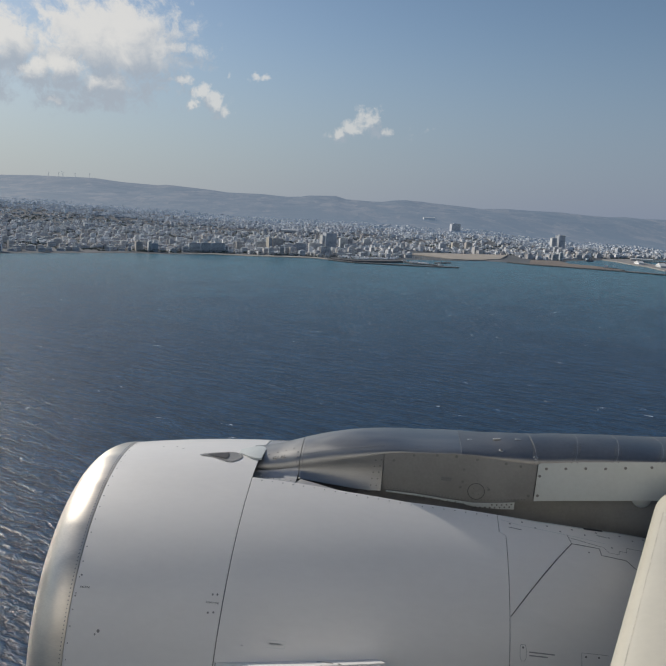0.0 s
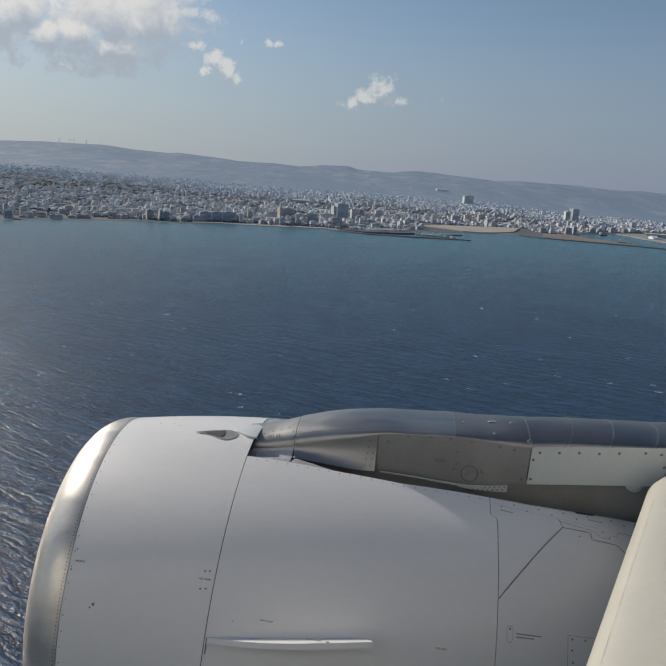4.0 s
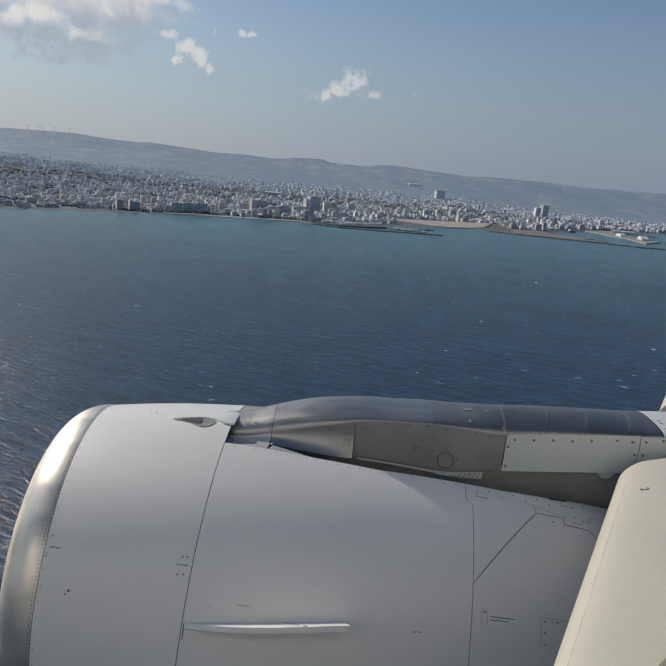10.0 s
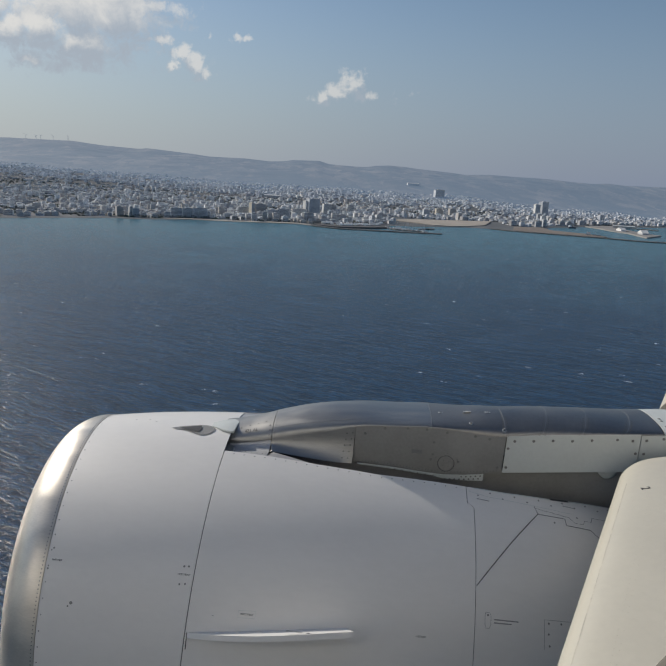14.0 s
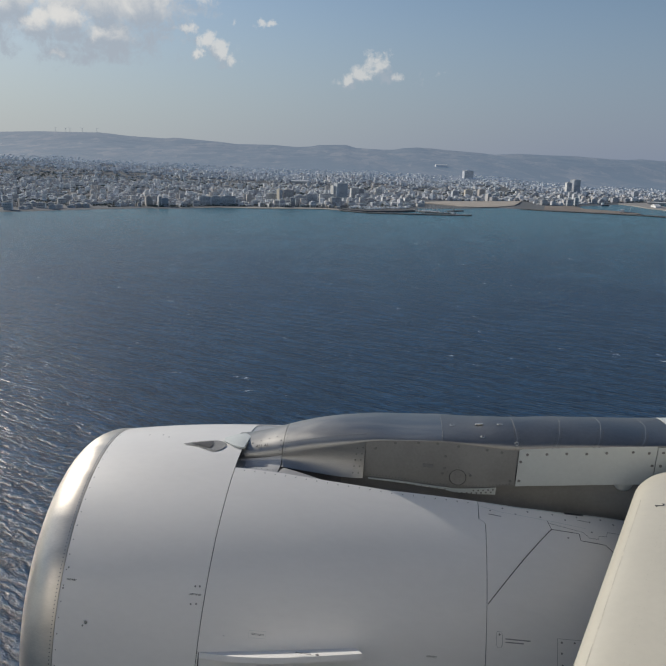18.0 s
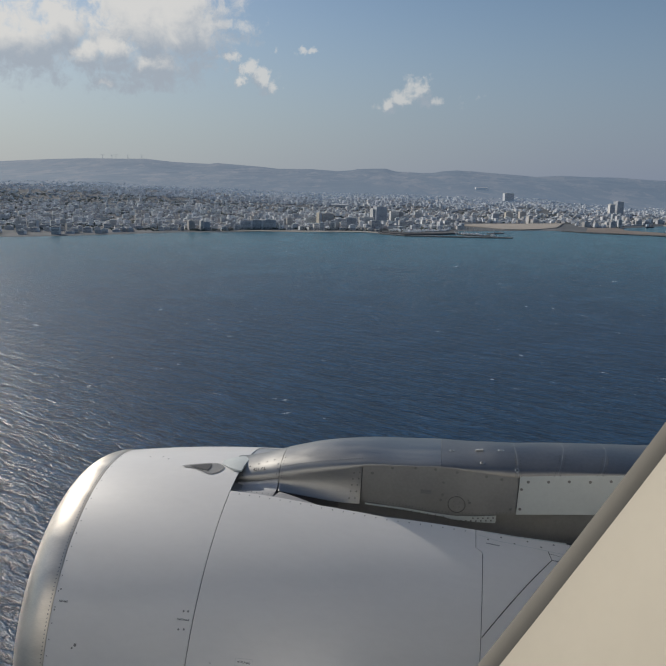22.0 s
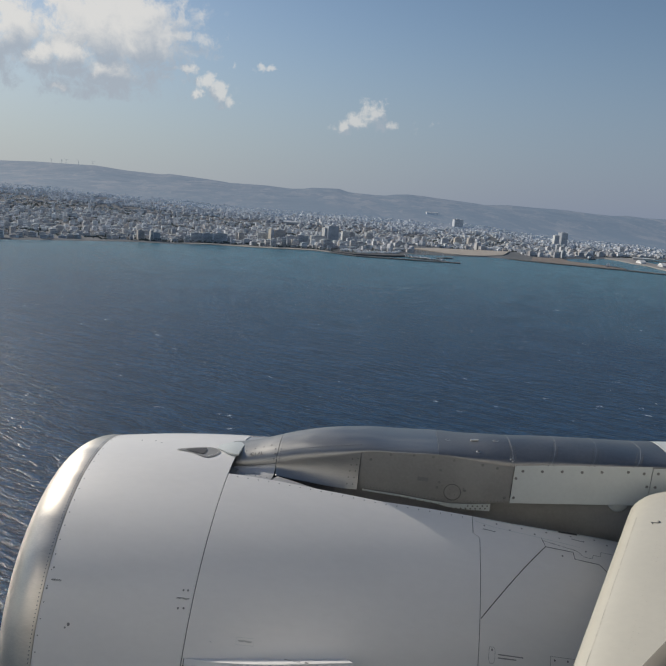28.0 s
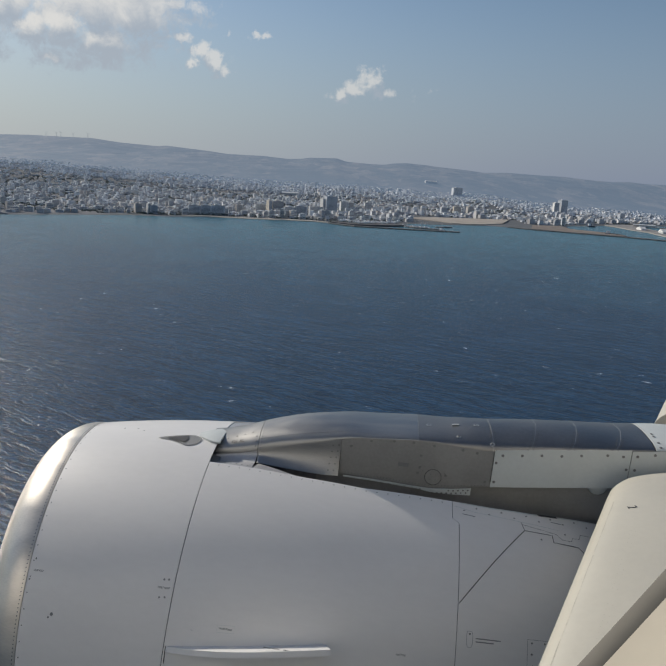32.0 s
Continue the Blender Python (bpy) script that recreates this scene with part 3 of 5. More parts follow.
def make_engine():
    eng = root("jet_engine", AIR, "white jet engine nacelle with a polished metal intake lip", "engine")
    # intake lip: outside round the highlight and into the duct
    n_a, rows = 120, []
    prof = [(-LIP_L * math.sin(f), -LIP_H * (1 - math.cos(f))) for f in [radians(3.0 * i) for i in range(31)]]
    prof += [(-LIP_L + 0.10 * k, -LIP_H - 0.06 * k) for k in (0.25, 0.5, 1.0, 2.0, 3.5)]
    for ds, dr in prof:
        row = []
        for j in range(n_a + 1):
            a = 2 * math.pi * j / n_a
            r = LIP_R + dr
            y, z = -r * math.cos(a), r * math.sin(a)
            row.append(Vector((lip_s(y, z) + ds, y, z)))
        rows.append(row)
    shell("intake_lip", rows[::-1], LIP, eng, "satin polished metal lip with rivet rows", 0.0)
    # intake cowl
    rows = []
    for i in range(28):
        row = []
        for j in range(n_a + 1):
            a = 2 * math.pi * j / n_a
            y, z = -LIP_R * math.cos(a), LIP_R * math.sin(a)
            s0 = lip_s(y, z) + 0.003
            s = s0 + (-0.0025 - s0) * i / 27
            k = (s - s0) / (0 - s0)
            r = cowl_r(s) + (LIP_R - cowl_r(s0)) * (1 - k)
            row.append(Vector((s, -r * math.cos(a), r * math.sin(a))))
        rows.append(row)
    cowl = shell("intake_cowl", rows[::-1], WHITE, eng, "white painted intake cowl")

    def intake_pt(s, deg, lift=0.001):
        a = radians(deg)
        y, z = -LIP_R * math.cos(a), LIP_R * math.sin(a)
        s0 = lip_s(y, z)
        k = max(0.0, (s - s0) / (0 - s0))
        r = cowl_r(s) + (LIP_R - cowl_r(s0)) * (1 - k) + lift
        return Vector((s, -r * math.cos(a), r * math.sin(a)))

    def intake_frame(s, deg, lift=0.001):
        return skin_frame(lambda u, v: intake_pt(u, v, 0.0), s, deg, lift)

    # dark ring under the joints
    for s in (0.0, 1.41):
        for a0, a1 in ((-88.0, 70.0), (110.0, 268.0)):
            rr = [[on_cowl(s + d, a0 + (a1 - a0) * j / 60, -0.010) for j in range(61)] for d in (-0.06, 0.03)]
            shell("joint_ring", rr, SEAL, eng, "", 0.0)
    # duct inside and fan face
    rr = [[Vector((s, -r * math.cos(radians(6 * j)), r * math.sin(radians(6 * j)))) for j in range(61)] for s, r in ((-0.75, 0.80), (-0.2, 0.86), (0.4, 0.86), (0.4, 0.02))]
    shell("intake_duct", rr, GREY, eng, "grey intake duct", 0.0)
    # fan cowl doors, near and far side
    for name, lo, hi in (("fan_cowl", -88.0, cowl_edge), ("fan_cowl", lambda s: 180 - cowl_edge(s), 268.0)):
        rr = cowl_rows(0.002, lambda a: aft_joint(a) - 0.0018, lo, hi, 36, 240)
        fan = shell(name, rr, WHITE, eng, "white fan cowl door")
        if lo == -88.0:
            near_fan = fan
    for name, lo, hi in (("reverser_cowl", -88.0, cowl_edge), ("reverser_cowl", lambda s: 180 - cowl_edge(s), 268.0)):
        rr = cowl_rows(lambda a: aft_joint(a) + 0.0018, 3.3, lo, hi, 40, 240)
        rev = shell(name, rr, WHITE, eng, "white thrust reverser cowl with panel lines")
        if lo == -88.0:
            near_rev = rev
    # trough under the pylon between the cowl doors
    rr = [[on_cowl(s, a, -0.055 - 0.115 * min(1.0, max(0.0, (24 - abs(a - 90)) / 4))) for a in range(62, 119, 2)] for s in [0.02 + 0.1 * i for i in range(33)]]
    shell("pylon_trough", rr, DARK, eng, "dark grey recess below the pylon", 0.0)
    # exhaust nozzle
    rr = [[Vector((s, -r * math.cos(radians(6 * j)), r * math.sin(radians(6 * j)))) for j in range(61)] for s, r in ((3.3, 0.70), (3.9, 0.55), (4.3, 0.42), (4.3, 0.1))]
    shell("exhaust_nozzle", rr, STEEL, eng, "dark metal exhaust nozzle", 0.0)

    # rivets of the lip joint
    for j in range(-8, 118):
        a = 10 + j * 1.05
        y, z = -LIP_R * math.cos(radians(a)), LIP_R * math.sin(radians(a))
        m = surface_frame(0, a)
        m.translation = Vector((lip_s(y, z) - 0.014, y * 0.9995, z * 0.9995))
        stud("rivet", RIVET, m, cowl)
        if j % 4 == 0:
            stud("rivet", RIVET, intake_frame(lip_s(y, z) + 0.020, a), cowl)
    for j in range(14):
        a = 76 + 1.5 * j
        for k in (0.05, 0.075):
            y, z = -LIP_R * math.cos(radians(a)), LIP_R * math.sin(radians(a))
            r = 1 - LIP_H * (1 - math.sqrt(1 - (k / LIP_L) ** 2)) / LIP_R
            m = surface_frame(0, a)
            m.translation = Vector((lip_s(y, z) - k, y * r, z * r))
            stud("rivet", DOT, m, cowl)
    # air scoop: a raised rounded frame with a dark slot
    bm = bmesh.new()
    outline = [(-0.37, 84.6), (-0.27, 86.1), (-0.19, 86.7), (-0.14, 86.1), (-0.105, 84.3), (-0.115, 82.0), (-0.15, 80.6), (-0.19, 80.7), (-0.28, 83.2)]
    ring = [bm.verts.new(intake_pt(p.x, p.y, 0.004)) for p in closed_curve(outline)]
    bm.faces.new(ring)
    bmesh.ops.recalc_face_normals(bm, faces=bm.faces[:])
    scoop = part("air_scoop", bm, GREY, cowl, "grey flush air scoop")
    for p in closed_curve([(s * 0.9 - 0.02, 83.8 + (a - 83.8) * 0.8) for s, a in outline], 2):
        stud("rivet", DOT, intake_frame(p.x, p.y, 0.0045), scoop)
    slot = [(-0.325, 84.6), (-0.195, 86.0), (-0.185, 84.0), (-0.195, 82.0)]
    bm = bmesh.new()
    bm.faces.new([bm.verts.new(intake_pt(s, a, 0.007)) for s, a in slot])
    part("scoop_slot", bm, SEAL, scoop, "dark scoop opening")
    # bolts and stencils on the skin
    for s, a in ((-0.057, 38.5), (-0.033, 38.6), (-0.065, 34.3), (-0.037, 34.5), (-0.77, 40.0), (-0.775, 34.5)):
        stud("screw", SCREW, intake_frame(s, a), cowl)
    stud("bolt", BIG_BOLT, intake_frame(-0.61, 26.7), cowl)
    stud("screw", SCREW, intake_frame(-0.625, 25.8), cowl)
    for s, a in ((-0.55, 92.0), (-0.50, 90.0), (-0.64, 92.5)):
        stud("screw", SCREW, intake_frame(s, a), cowl)
    text_on("stencil", "HOIST POINT", 0.0125, intake_frame(-0.05, 36.6, 0.0015), INK, cowl, 0.85)
    text_on("stencil", "HOIST POINT", 0.0125, intake_frame(-0.735, 36.9, 0.0015), INK, cowl, 0.75)
    text_on("stencil", "HOIST POINT", 0.0125, surface_frame(0.293, 29.4, 0.0015), INK, near_fan, 0.85)
    text_on("stencil", "HOIST POINT", 0.0125, surface_frame(1.148, 29.0, 0.0015), INK, near_fan, 0.65)
    line_on_cowl("stencil_frame", [(0.25, 30.1), (0.335, 30.3), (0.335, 28.7), (0.25, 28.5), (0.25, 30.1)], 0.0015, PALE, near_fan)
    # fasteners along the upper cowl edge
    for i in range(22):
        s = 0.06 + i * 0.06
        stud("screw", RIVET, surface_frame(s, cowl_edge(s) - 0.9, 0.0003), near_fan)
    for i in range(12):
        s = 1.44 + i * 0.07
        stud("screw", SCREW, surface_frame(s, cowl_edge(s) - (1.2 if i % 2 else 2.6), 0.0005), near_rev)
    # joint step at the aft edge and the latch panel lines
    line_on_cowl("panel_gap", [(1.415, 42.2), (1.60, 54.5), (1.771, 65.6), (1.925, 66.1), (1.928, 63.8), (2.065, 64.1), (2.10, 62.2), (2.3, 56.0)], 0.0042, SEAL, near_rev)
    line_on_cowl("panel_gap", [(1.39, 69.0), (1.50, 68.2), (1.75, 68.4), (1.97, 68.6)], 0.003, PALE, near_rev)
    line_on_cowl("panel_gap", [(1.755, 68.4), (1.771, 65.6)], 0.003, SEAL, near_rev)
    line_on_cowl("panel_gap", [(1.76, 67.6), (1.95, 66.9), (1.98, 65.4), (2.03, 65.6), (2.04, 67.0), (2.08, 67.2), (2.09, 69.0), (2.3, 70.2)], 0.0020, SEAL, near_rev)
    line_on_cowl("edge_seal", [(s, cowl_edge(s) - 0.2) for s in (1.42, 1.6, 1.86, 2.22, 2.6)], 0.008, PALE, near_rev)
    line_on_cowl("edge_seal", [(1.86, 72.6), (1.97, 73.6)], 0.014, SEAL, near_rev, 0.004)
    # latch with two lines of small print, and a bolted plate
    line_on_cowl("latch", [(1.463, 36.2), (1.485, 36.2), (1.490, 35.4), (1.490, 33.4), (1.482, 32.6), (1.466, 32.6), (1.460, 33.4), (1.460, 35.4), (1.463, 36.2)], 0.0018, FADED, near_rev)
    stud("screw", SCREW, surface_frame(1.475, 35.6, 0.001), near_rev)
    for k in range(2):
        w = 0.062 if k == 0 else 0.045
        line_on_cowl("print_bar", [(1.505, 34.75 - 0.75 * k), (1.505 + 2 * w, 34.85 - 0.75 * k)], 0.0055, FADED, near_rev)
    line_on_cowl("print_bar", [(1.43, 66.8), (1.50, 66.7)], 0.0055, FADED, near_rev)
    line_on_cowl("print_bar", [(1.93, 71.2), (1.99, 71.3)], 0.005, FADED, near_rev)
    line_on_cowl("access_plate_edge", [(1.763, 29.0), (1.763, 36.2), (1.90, 36.4)], 0.0018, FADED, near_rev)
    for s, a in ((1.785, 35.4), (1.785, 32.8), (1.79, 30.0), (1.85, 35.6), (1.86, 63.9), (2.0, 67.7)):
        stud("screw", SCREW, surface_frame(s, a, 0.001), near_rev)
    line_on_cowl("panel_gap", [(0.012, 23.8), (0.013, 20.0)], 0.005, SEAL, near_fan)
    # strake: a swept fin with a thick pale edge
    bm = bmesh.new()
    outer = [(0.005 + 0.555 * k / 24, 0.17 * math.sin(math.pi / 2 * k / 24) ** 0.85) for k in range(25)] + [(0.815, 0.17), (0.80, 0.09), (0.785, 0.0)]

    def strake_frame(s):
        a = radians(23.4 + 6.8 * (s - 0.085))
        return Vector((0, -math.cos(a), math.sin(a))), Vector((0, math.sin(a), math.cos(a)))

    lo, hi = [], []
    for s, h in outer:
        rad, tang = strake_frame(s)
        b = Vector((s, 0, 0)) + rad * (cowl_r(s) - 0.004 + h) + tang * 0.01
        th = 0.016 if h > 0.01 else 0.02
        lo.append(bm.verts.new(b - tang * th))
        hi.append(bm.verts.new(b + tang * 0.010))
    bm.faces.new(hi)
    bm.faces.new(lo[::-1])
    n = len(outer)
    for i in range(n):
        bm.faces.new((lo[i], lo[(i + 1) % n], hi[(i + 1) % n], hi[i]))
    bmesh.ops.recalc_face_normals(bm, faces=bm.faces[:])
    rad, tang = strake_frame(0.6)
    strake = part("strake", bm, WHITE, eng, "white nacelle strake marked no step")
    m = Matrix.Identity(4)
    x, y, z = Vector((1, 0, 0)), -rad, tang
    c = Vector((0.60, 0, 0)) + rad * (cowl_r(0.6) + 0.145) + tang * 0.0225
    text_on("stencil", "NO STEP", 0.040, Matrix(((x.x, y.x, z.x, c.x), (x.y, y.y, z.y, c.y), (x.z, y.z, z.z, c.z), (0, 0, 0, 1))), INK, strake, 1.25)
    for s, h in ((0.13, 0.02), (0.70, 0.03)):
        stud("screw", SCREW, Matrix.Translation(Vector((s, 0, 0)) + rad * (cowl_r(s) + h) + tang * 0.03) @ surface_frame(0, 117.0).to_3x3().to_4x4(), strake)
    return eng


make_engine()

# ---- pylon ----
PYL_W = 0.22


def soft(s, table):
    return sum(interp(s + 0.018 * k, table) for k in range(-4, 5)) / 9


def pyl_shoulder(s):
    return soft(s, [(-0.05, 1.105), (0.10, 1.128), (0.24, 1.168), (0.40, 1.216), (0.55, 1.258), (0.70, 1.305), (0.776, 1.328), (1.18, 1.363), (1.587, 1.344), (1.8, 1.379), (2.02, 1.406), (2.27, 1.438), (2.6, 1.48)])


def pyl_low(s):
    return interp(s, [(-0.05, 1.06), (0.0, 1.06), (0.235, 1.06), (0.25, 1.118), (0.40, 1.113), (0.546, 1.108), (0.735, 1.104), (0.957, 1.100), (1.144, 1.090), (1.257, 1.087), (1.386, 1.100), (1.617, 1.137), (2.224, 1.213), (2.6, 1.26)])


def pyl_sil(s):
    return soft(s, [(-0.06, 1.262), (0.0, 1.274), (0.063, 1.297), (0.246, 1.358), (0.371, 1.402), (0.467, 1.43), (0.588, 1.455), (0.684, 1.466), (0.853, 1.482), (1.163, 1.497), (1.529, 1.529), (1.776, 1.551), (1.996, 1.571), (2.306, 1.592), (2.6, 1.61)])


def pyl_width(s):
    return interp(s, [(-0.06, 0.158), (0.1, 0.168), (0.3, 0.19), (0.6, 0.212), (0.9, PYL_W), (3, PYL_W)])


def raw_top(s):
    w = pyl_width(s) * 0.315
    d = pyl_sil(s) - (PYL_W - pyl_width(s)) * 0.315 - pyl_shoulder(s) - w
    return math.sqrt(max(0.03 ** 2, d * d - w * w)) if d > w else 0.03


TOPS = [(0.02 * i, sum(raw_top(0.02 * i + 0.03 * k) for k in range(-4, 5)) / 9) for i in range(-5, 180)]


def pyl_top(s):
    return interp(s, TOPS)


def pyl_flare(s):
    return interp(s, [(0.2435, 0.0), (0.246, 0.050), (0.42, 0.053), (0.56, 0.056), (0.66, 0.052), (0.7308, 0.036), (0.7312, 0.0), (3.0, 0.0)])


def pyl_point(s, f):
    """f 0..1 up the near side, 1..2 over the rounded top to the far side."""
    w, sh = pyl_width(s), pyl_shoulder(s)
    if f <= 1:
        return Vector((s, -w - pyl_flare(s) * (1 - f) ** 2.7, pyl_low(s) + (sh - pyl_low(s)) * f))
    a = (f - 1) * math.pi
    return Vector((s, -w * math.cos(a), sh + pyl_top(s) * math.sin(a)))


def pyl_rows(s0, s1, f0, f1, n_s, n_f, lift=0.0):
    rows = []
    for i in range(n_s):
        row = []
        for j in range(n_f):
            f = f0 + (f1 - f0) * j / (n_f - 1)
            u = i / (n_s - 1)
            a, b = (g(f) if callable(g) else g for g in (s0, s1))
            p = pyl_point(a + (b - a) * u, f)
            if lift:
                p.y -= lift
                p.z += lift * 0.7 * min(1.0, max(0.0, (f - 0.8) / 0.4))
            row.append(p)
        rows.append(row[::-1])
    return rows


def side_frame(s, z, lift=0.002):
    w = pyl_width(s) + lift
    return Matrix(((1, 0, 0, s), (0, 0, -1, -w), (0, 1, 0, z), (0, 0, 0, 1)))


def top_frame(s, z, lift=0.002):
    """On the rounded top, at the height z."""
    k = min(0.98, max(0.0, (z - pyl_shoulder(s)) / pyl_top(s)))
    return skin_frame(pyl_point, s, 1 + math.asin(k) / math.pi, lift, 0.01)


def make_pylon():
    pyl = root("engine_pylon", AIR, "engine pylon of brushed metal, grey and white panels", "pylon")
    # front fairing beside the cowl, marked with its panel code
    front = shell("front_fairing", pyl_rows(-0.06, 0.243, 0, 2, 14, 40, 0.0), ALU, pyl, "bare metal front fairing with a stencilled panel code", 0.004)
    m = top_frame(0.118, 1.19, 0.0055)
    text_on("stencil", "421 AL", 0.030, m, INK, front, 0.95)
    for s, f in ((0.02, 0.35), (0.05, 0.78), (0.10, 0.82), (0.15, 0.84), (0.195, 0.86), (0.225, 0.7), (0.228, 0.5), (0.228, 0.25)):
        stud("screw", SCREW, top_frame(s, pyl_shoulder(s) + pyl_top(s) * f, 0.0005), front)
    for s, z in ((0.06, 1.095), (0.19, 1.10)):
        stud("bolt", BRIGHT, side_frame(s, z, 0.0005), front)
    # dark step ahead of it and the white hinge cap
    part("hinge_block", box_bm(-0.035, 0.03, -0.30, -0.12, 1.02, 1.10, 0.006), GREY, pyl, "grey hinge block")
    cap = []
    for i in range(9):
        u = i / 8
        row = []
        for j in range(9):
            v = j / 8
            s = -0.135 + 0.15 * u + 0.015 * v * u
            half = 0.025 + 0.085 * math.sin(u * math.pi / 2)
            row.append(Vector((s, -0.045 + half * (2 * v - 1) * 1.1, 1.168 + 0.028 * math.sin(u * math.pi / 2) * math.sin(math.pi * (0.15 + 0.7 * v)) + 0.004)))
        cap.append(row)
    shell("hinge_cap", cap[::-1], PALE, pyl, "white hinge cover", 0.012)
    rr = [[on_cowl(u, a, -0.11 if a < 84 else -0.008) for a in range(72, 109, 2)] for u in (-0.002, 0.06, 0.12, 0.18, 0.241)]
    shell("gap_plate", rr, SKIRT, pyl, "grey cover plate ahead of the fairing", 0.003)
    skirt = []
    for i in range(12):
        u = -0.002 + 0.2455 * i / 11
        top, low = pyl_shoulder(u) - 0.002, interp(u, [(0.0, 1.085), (0.25, 1.118)])
        row = [Vector((u, -pyl_width(u) - 0.006 - 0.050 * (k / 8) ** 2.7, top + (low - top) * k / 8)) for k in range(9)]
        skirt.append(row + [row[-1].lerp(on_cowl(u, cowl_edge(u) + 0.35, -0.012), k / 3) for k in (1, 2, 3)])
    skirt = shell("fairing_skirt", skirt, SKIRT, pyl, "grey metal skirt below the front fairing", 0.003)
    for i in range(7):
        u = 0.02 + 0.033 * i
        stud("rivet", RIVET, surface_frame(u, cowl_edge(u) + 1.2, -0.010), skirt)
    taper = []
    for i in range(12):
        u = 0.246 + 0.27 * i / 11
        lowest = on_cowl(u, cowl_edge(u) + 0.35, -0.012)
        high = (pyl_point(u, 0.0) + Vector((0, -0.006, -0.001))).lerp(lowest, (i / 11) ** 1.3)
        taper.append([high.lerp(lowest, k / 3) for k in range(4)])
    shell("tapered_strip", taper, SKIRT, pyl, "grey metal strip tapering out under the nose", 0.003)
    # nose fairing, rounded, of bare metal
    nose = shell("nose_fairing", pyl_rows(0.247, 0.730, 0, 2, 60, 72, 0.004), ALU, pyl, "bare metal nose fairing, rounded above and flared below", 0.004)
    shell("nose_crown", pyl_rows(0.730, 1.163, 1.0, 2, 24, 37, 0.004), ALU, pyl, "rounded bare metal upper fairing", 0.004)
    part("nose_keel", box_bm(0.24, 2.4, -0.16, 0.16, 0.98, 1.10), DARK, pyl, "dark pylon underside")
    for i in range(30):
        s = 0.262 + 0.016 * i
        stud("rivet", RIVET, top_frame(s, pyl_shoulder(s) + pyl_top(s) * 0.55, 0.0045), nose)
    for z in range(9):
        stud("rivet", RIVET, top_frame(0.262, pyl_shoulder(0.262) + pyl_top(0.262) * (0.05 + 0.1 * z), 0.0045), nose)
    for z in range(5):
        for k in range(2):
            u = 0.702 - 0.032 * k + 0.004 * z
            stud("screw", SCREW, skin_frame(pyl_point, u, 0.12 + 0.18 * z, 0.0055, 0.01), nose)
    # grey side panel
    mid = shell("side_panel", pyl_rows(0.733, 1.592, 0, 1.0, 30, 12), GREY, pyl, "grey side panel with bolts and a round port", 0.004)
    for s, z in ((1.139, 1.345), (1.257, 1.34), (1.418, 1.335), (1.501, 1.328), (0.79, 1.28), (0.90, 1.325), (1.03, 1.34), (1.189, 1.273), (1.182, 1.167), (1.565, 1.16), (1.19, 1.20), (1.34, 1.17)):
        stud("bolt", BIG_BOLT, side_frame(s, z), mid)
    for i in range(44):
        s = 0.77 + 0.0185 * i
        stud("rivet", RIVET, side_frame(s, pyl_low(s) + 0.012), mid)
    bm = bmesh.new()
    for r0, r1, z in ((0.047, 0.043, 0.004),):
        a = [bm.verts.new((r0 * math.cos(2 * math.pi * i / 28), r0 * math.sin(2 * math.pi * i / 28), 0.002)) for i in range(28)]
        b = [bm.verts.new((r1 * math.cos(2 * math.pi * i / 28), r1 * math.sin(2 * math.pi * i / 28), z)) for i in range(28)]
        for i in range(28):
            bm.faces.new((a[i], a[(i + 1) % 28], b[(i + 1) % 28], b[i]))
        bm.faces.new(b)
    port = part("round_port", bm, GREY, mid, "round screwed cover")
    port.matrix_local = side_frame(1.27, 1.154)
    ring = bmesh.new()
    bmesh.ops.create_circle(ring, segments=28, radius=0.0485)
    inner = bmesh.ops.extrude_edge_only(ring, edges=ring.edges[:])
    for v in inner["geom"]:
        if isinstance(v, bmesh.types.BMVert):
            v.co *= 0.944
    rim = part("port_seam", ring, SEAL, mid)
    rim.matrix_local = side_frame(1.27, 1.154, 0.007)
    for x, z in ((-0.015, 0.015), (0.015, 0.015), (-0.015, -0.015), (0.015, -0.015), (0, 0.062), (0.062, 0.03), (-0.062, 0.03)):
        stud("rivet", RIVET, side_frame(1.27 + x, 1.154 + z, 0.006), mid)
    part("data_plate", box_bm(1.066, 1.126, -PYL_W - 0.003, -PYL_W, 1.195, 1.217, 0.001), DARK, mid, "small grey data plate")
    # top panel of dark polished metal
    lid = shell("top_panel", pyl_rows(1.167, 1.585, 1.0, 2, 20, 30, 0.003), STEEL, pyl, "dark polished top panel with bolts", 0.004)
    for s, z in ((1.223, 1.455), (1.227, 1.43), (1.494, 1.47), (1.504, 1.44), (1.579, 1.382)):
        stud("bolt", BIG_BOLT, top_frame(s, z, 0.004), lid)
        stud("washer", WASHER, top_frame(s, z, 0.0035), lid)
    stud("bolt", BIG_BOLT, top_frame(1.391, 1.392, 0.007), lid)
    stud("washer", WASHER, top_frame(1.391, 1.392, 0.004), lid)
    latch = part("latch", box_bm(-0.022, 0.022, -0.006, 0.006, 0.0, 0.007, 0.002), BRIGHT_METAL, lid, "small bright latch")
    latch.matrix_local = top_frame(1.38, 1.462, 0.004)
    shell("bright_seam", pyl_rows(1.1635, 1.1660, 1.0, 2, 2, 30, 0.0055), SEAM, lid, "", 0.001)
    for k in range(9):
        stud("rivet", RIVET, top_frame(1.572, pyl_shoulder(1.57) + pyl_top(1.57) * math.sin((0.06 + 0.08 * k) * math.pi / 2), 0.005), lid)
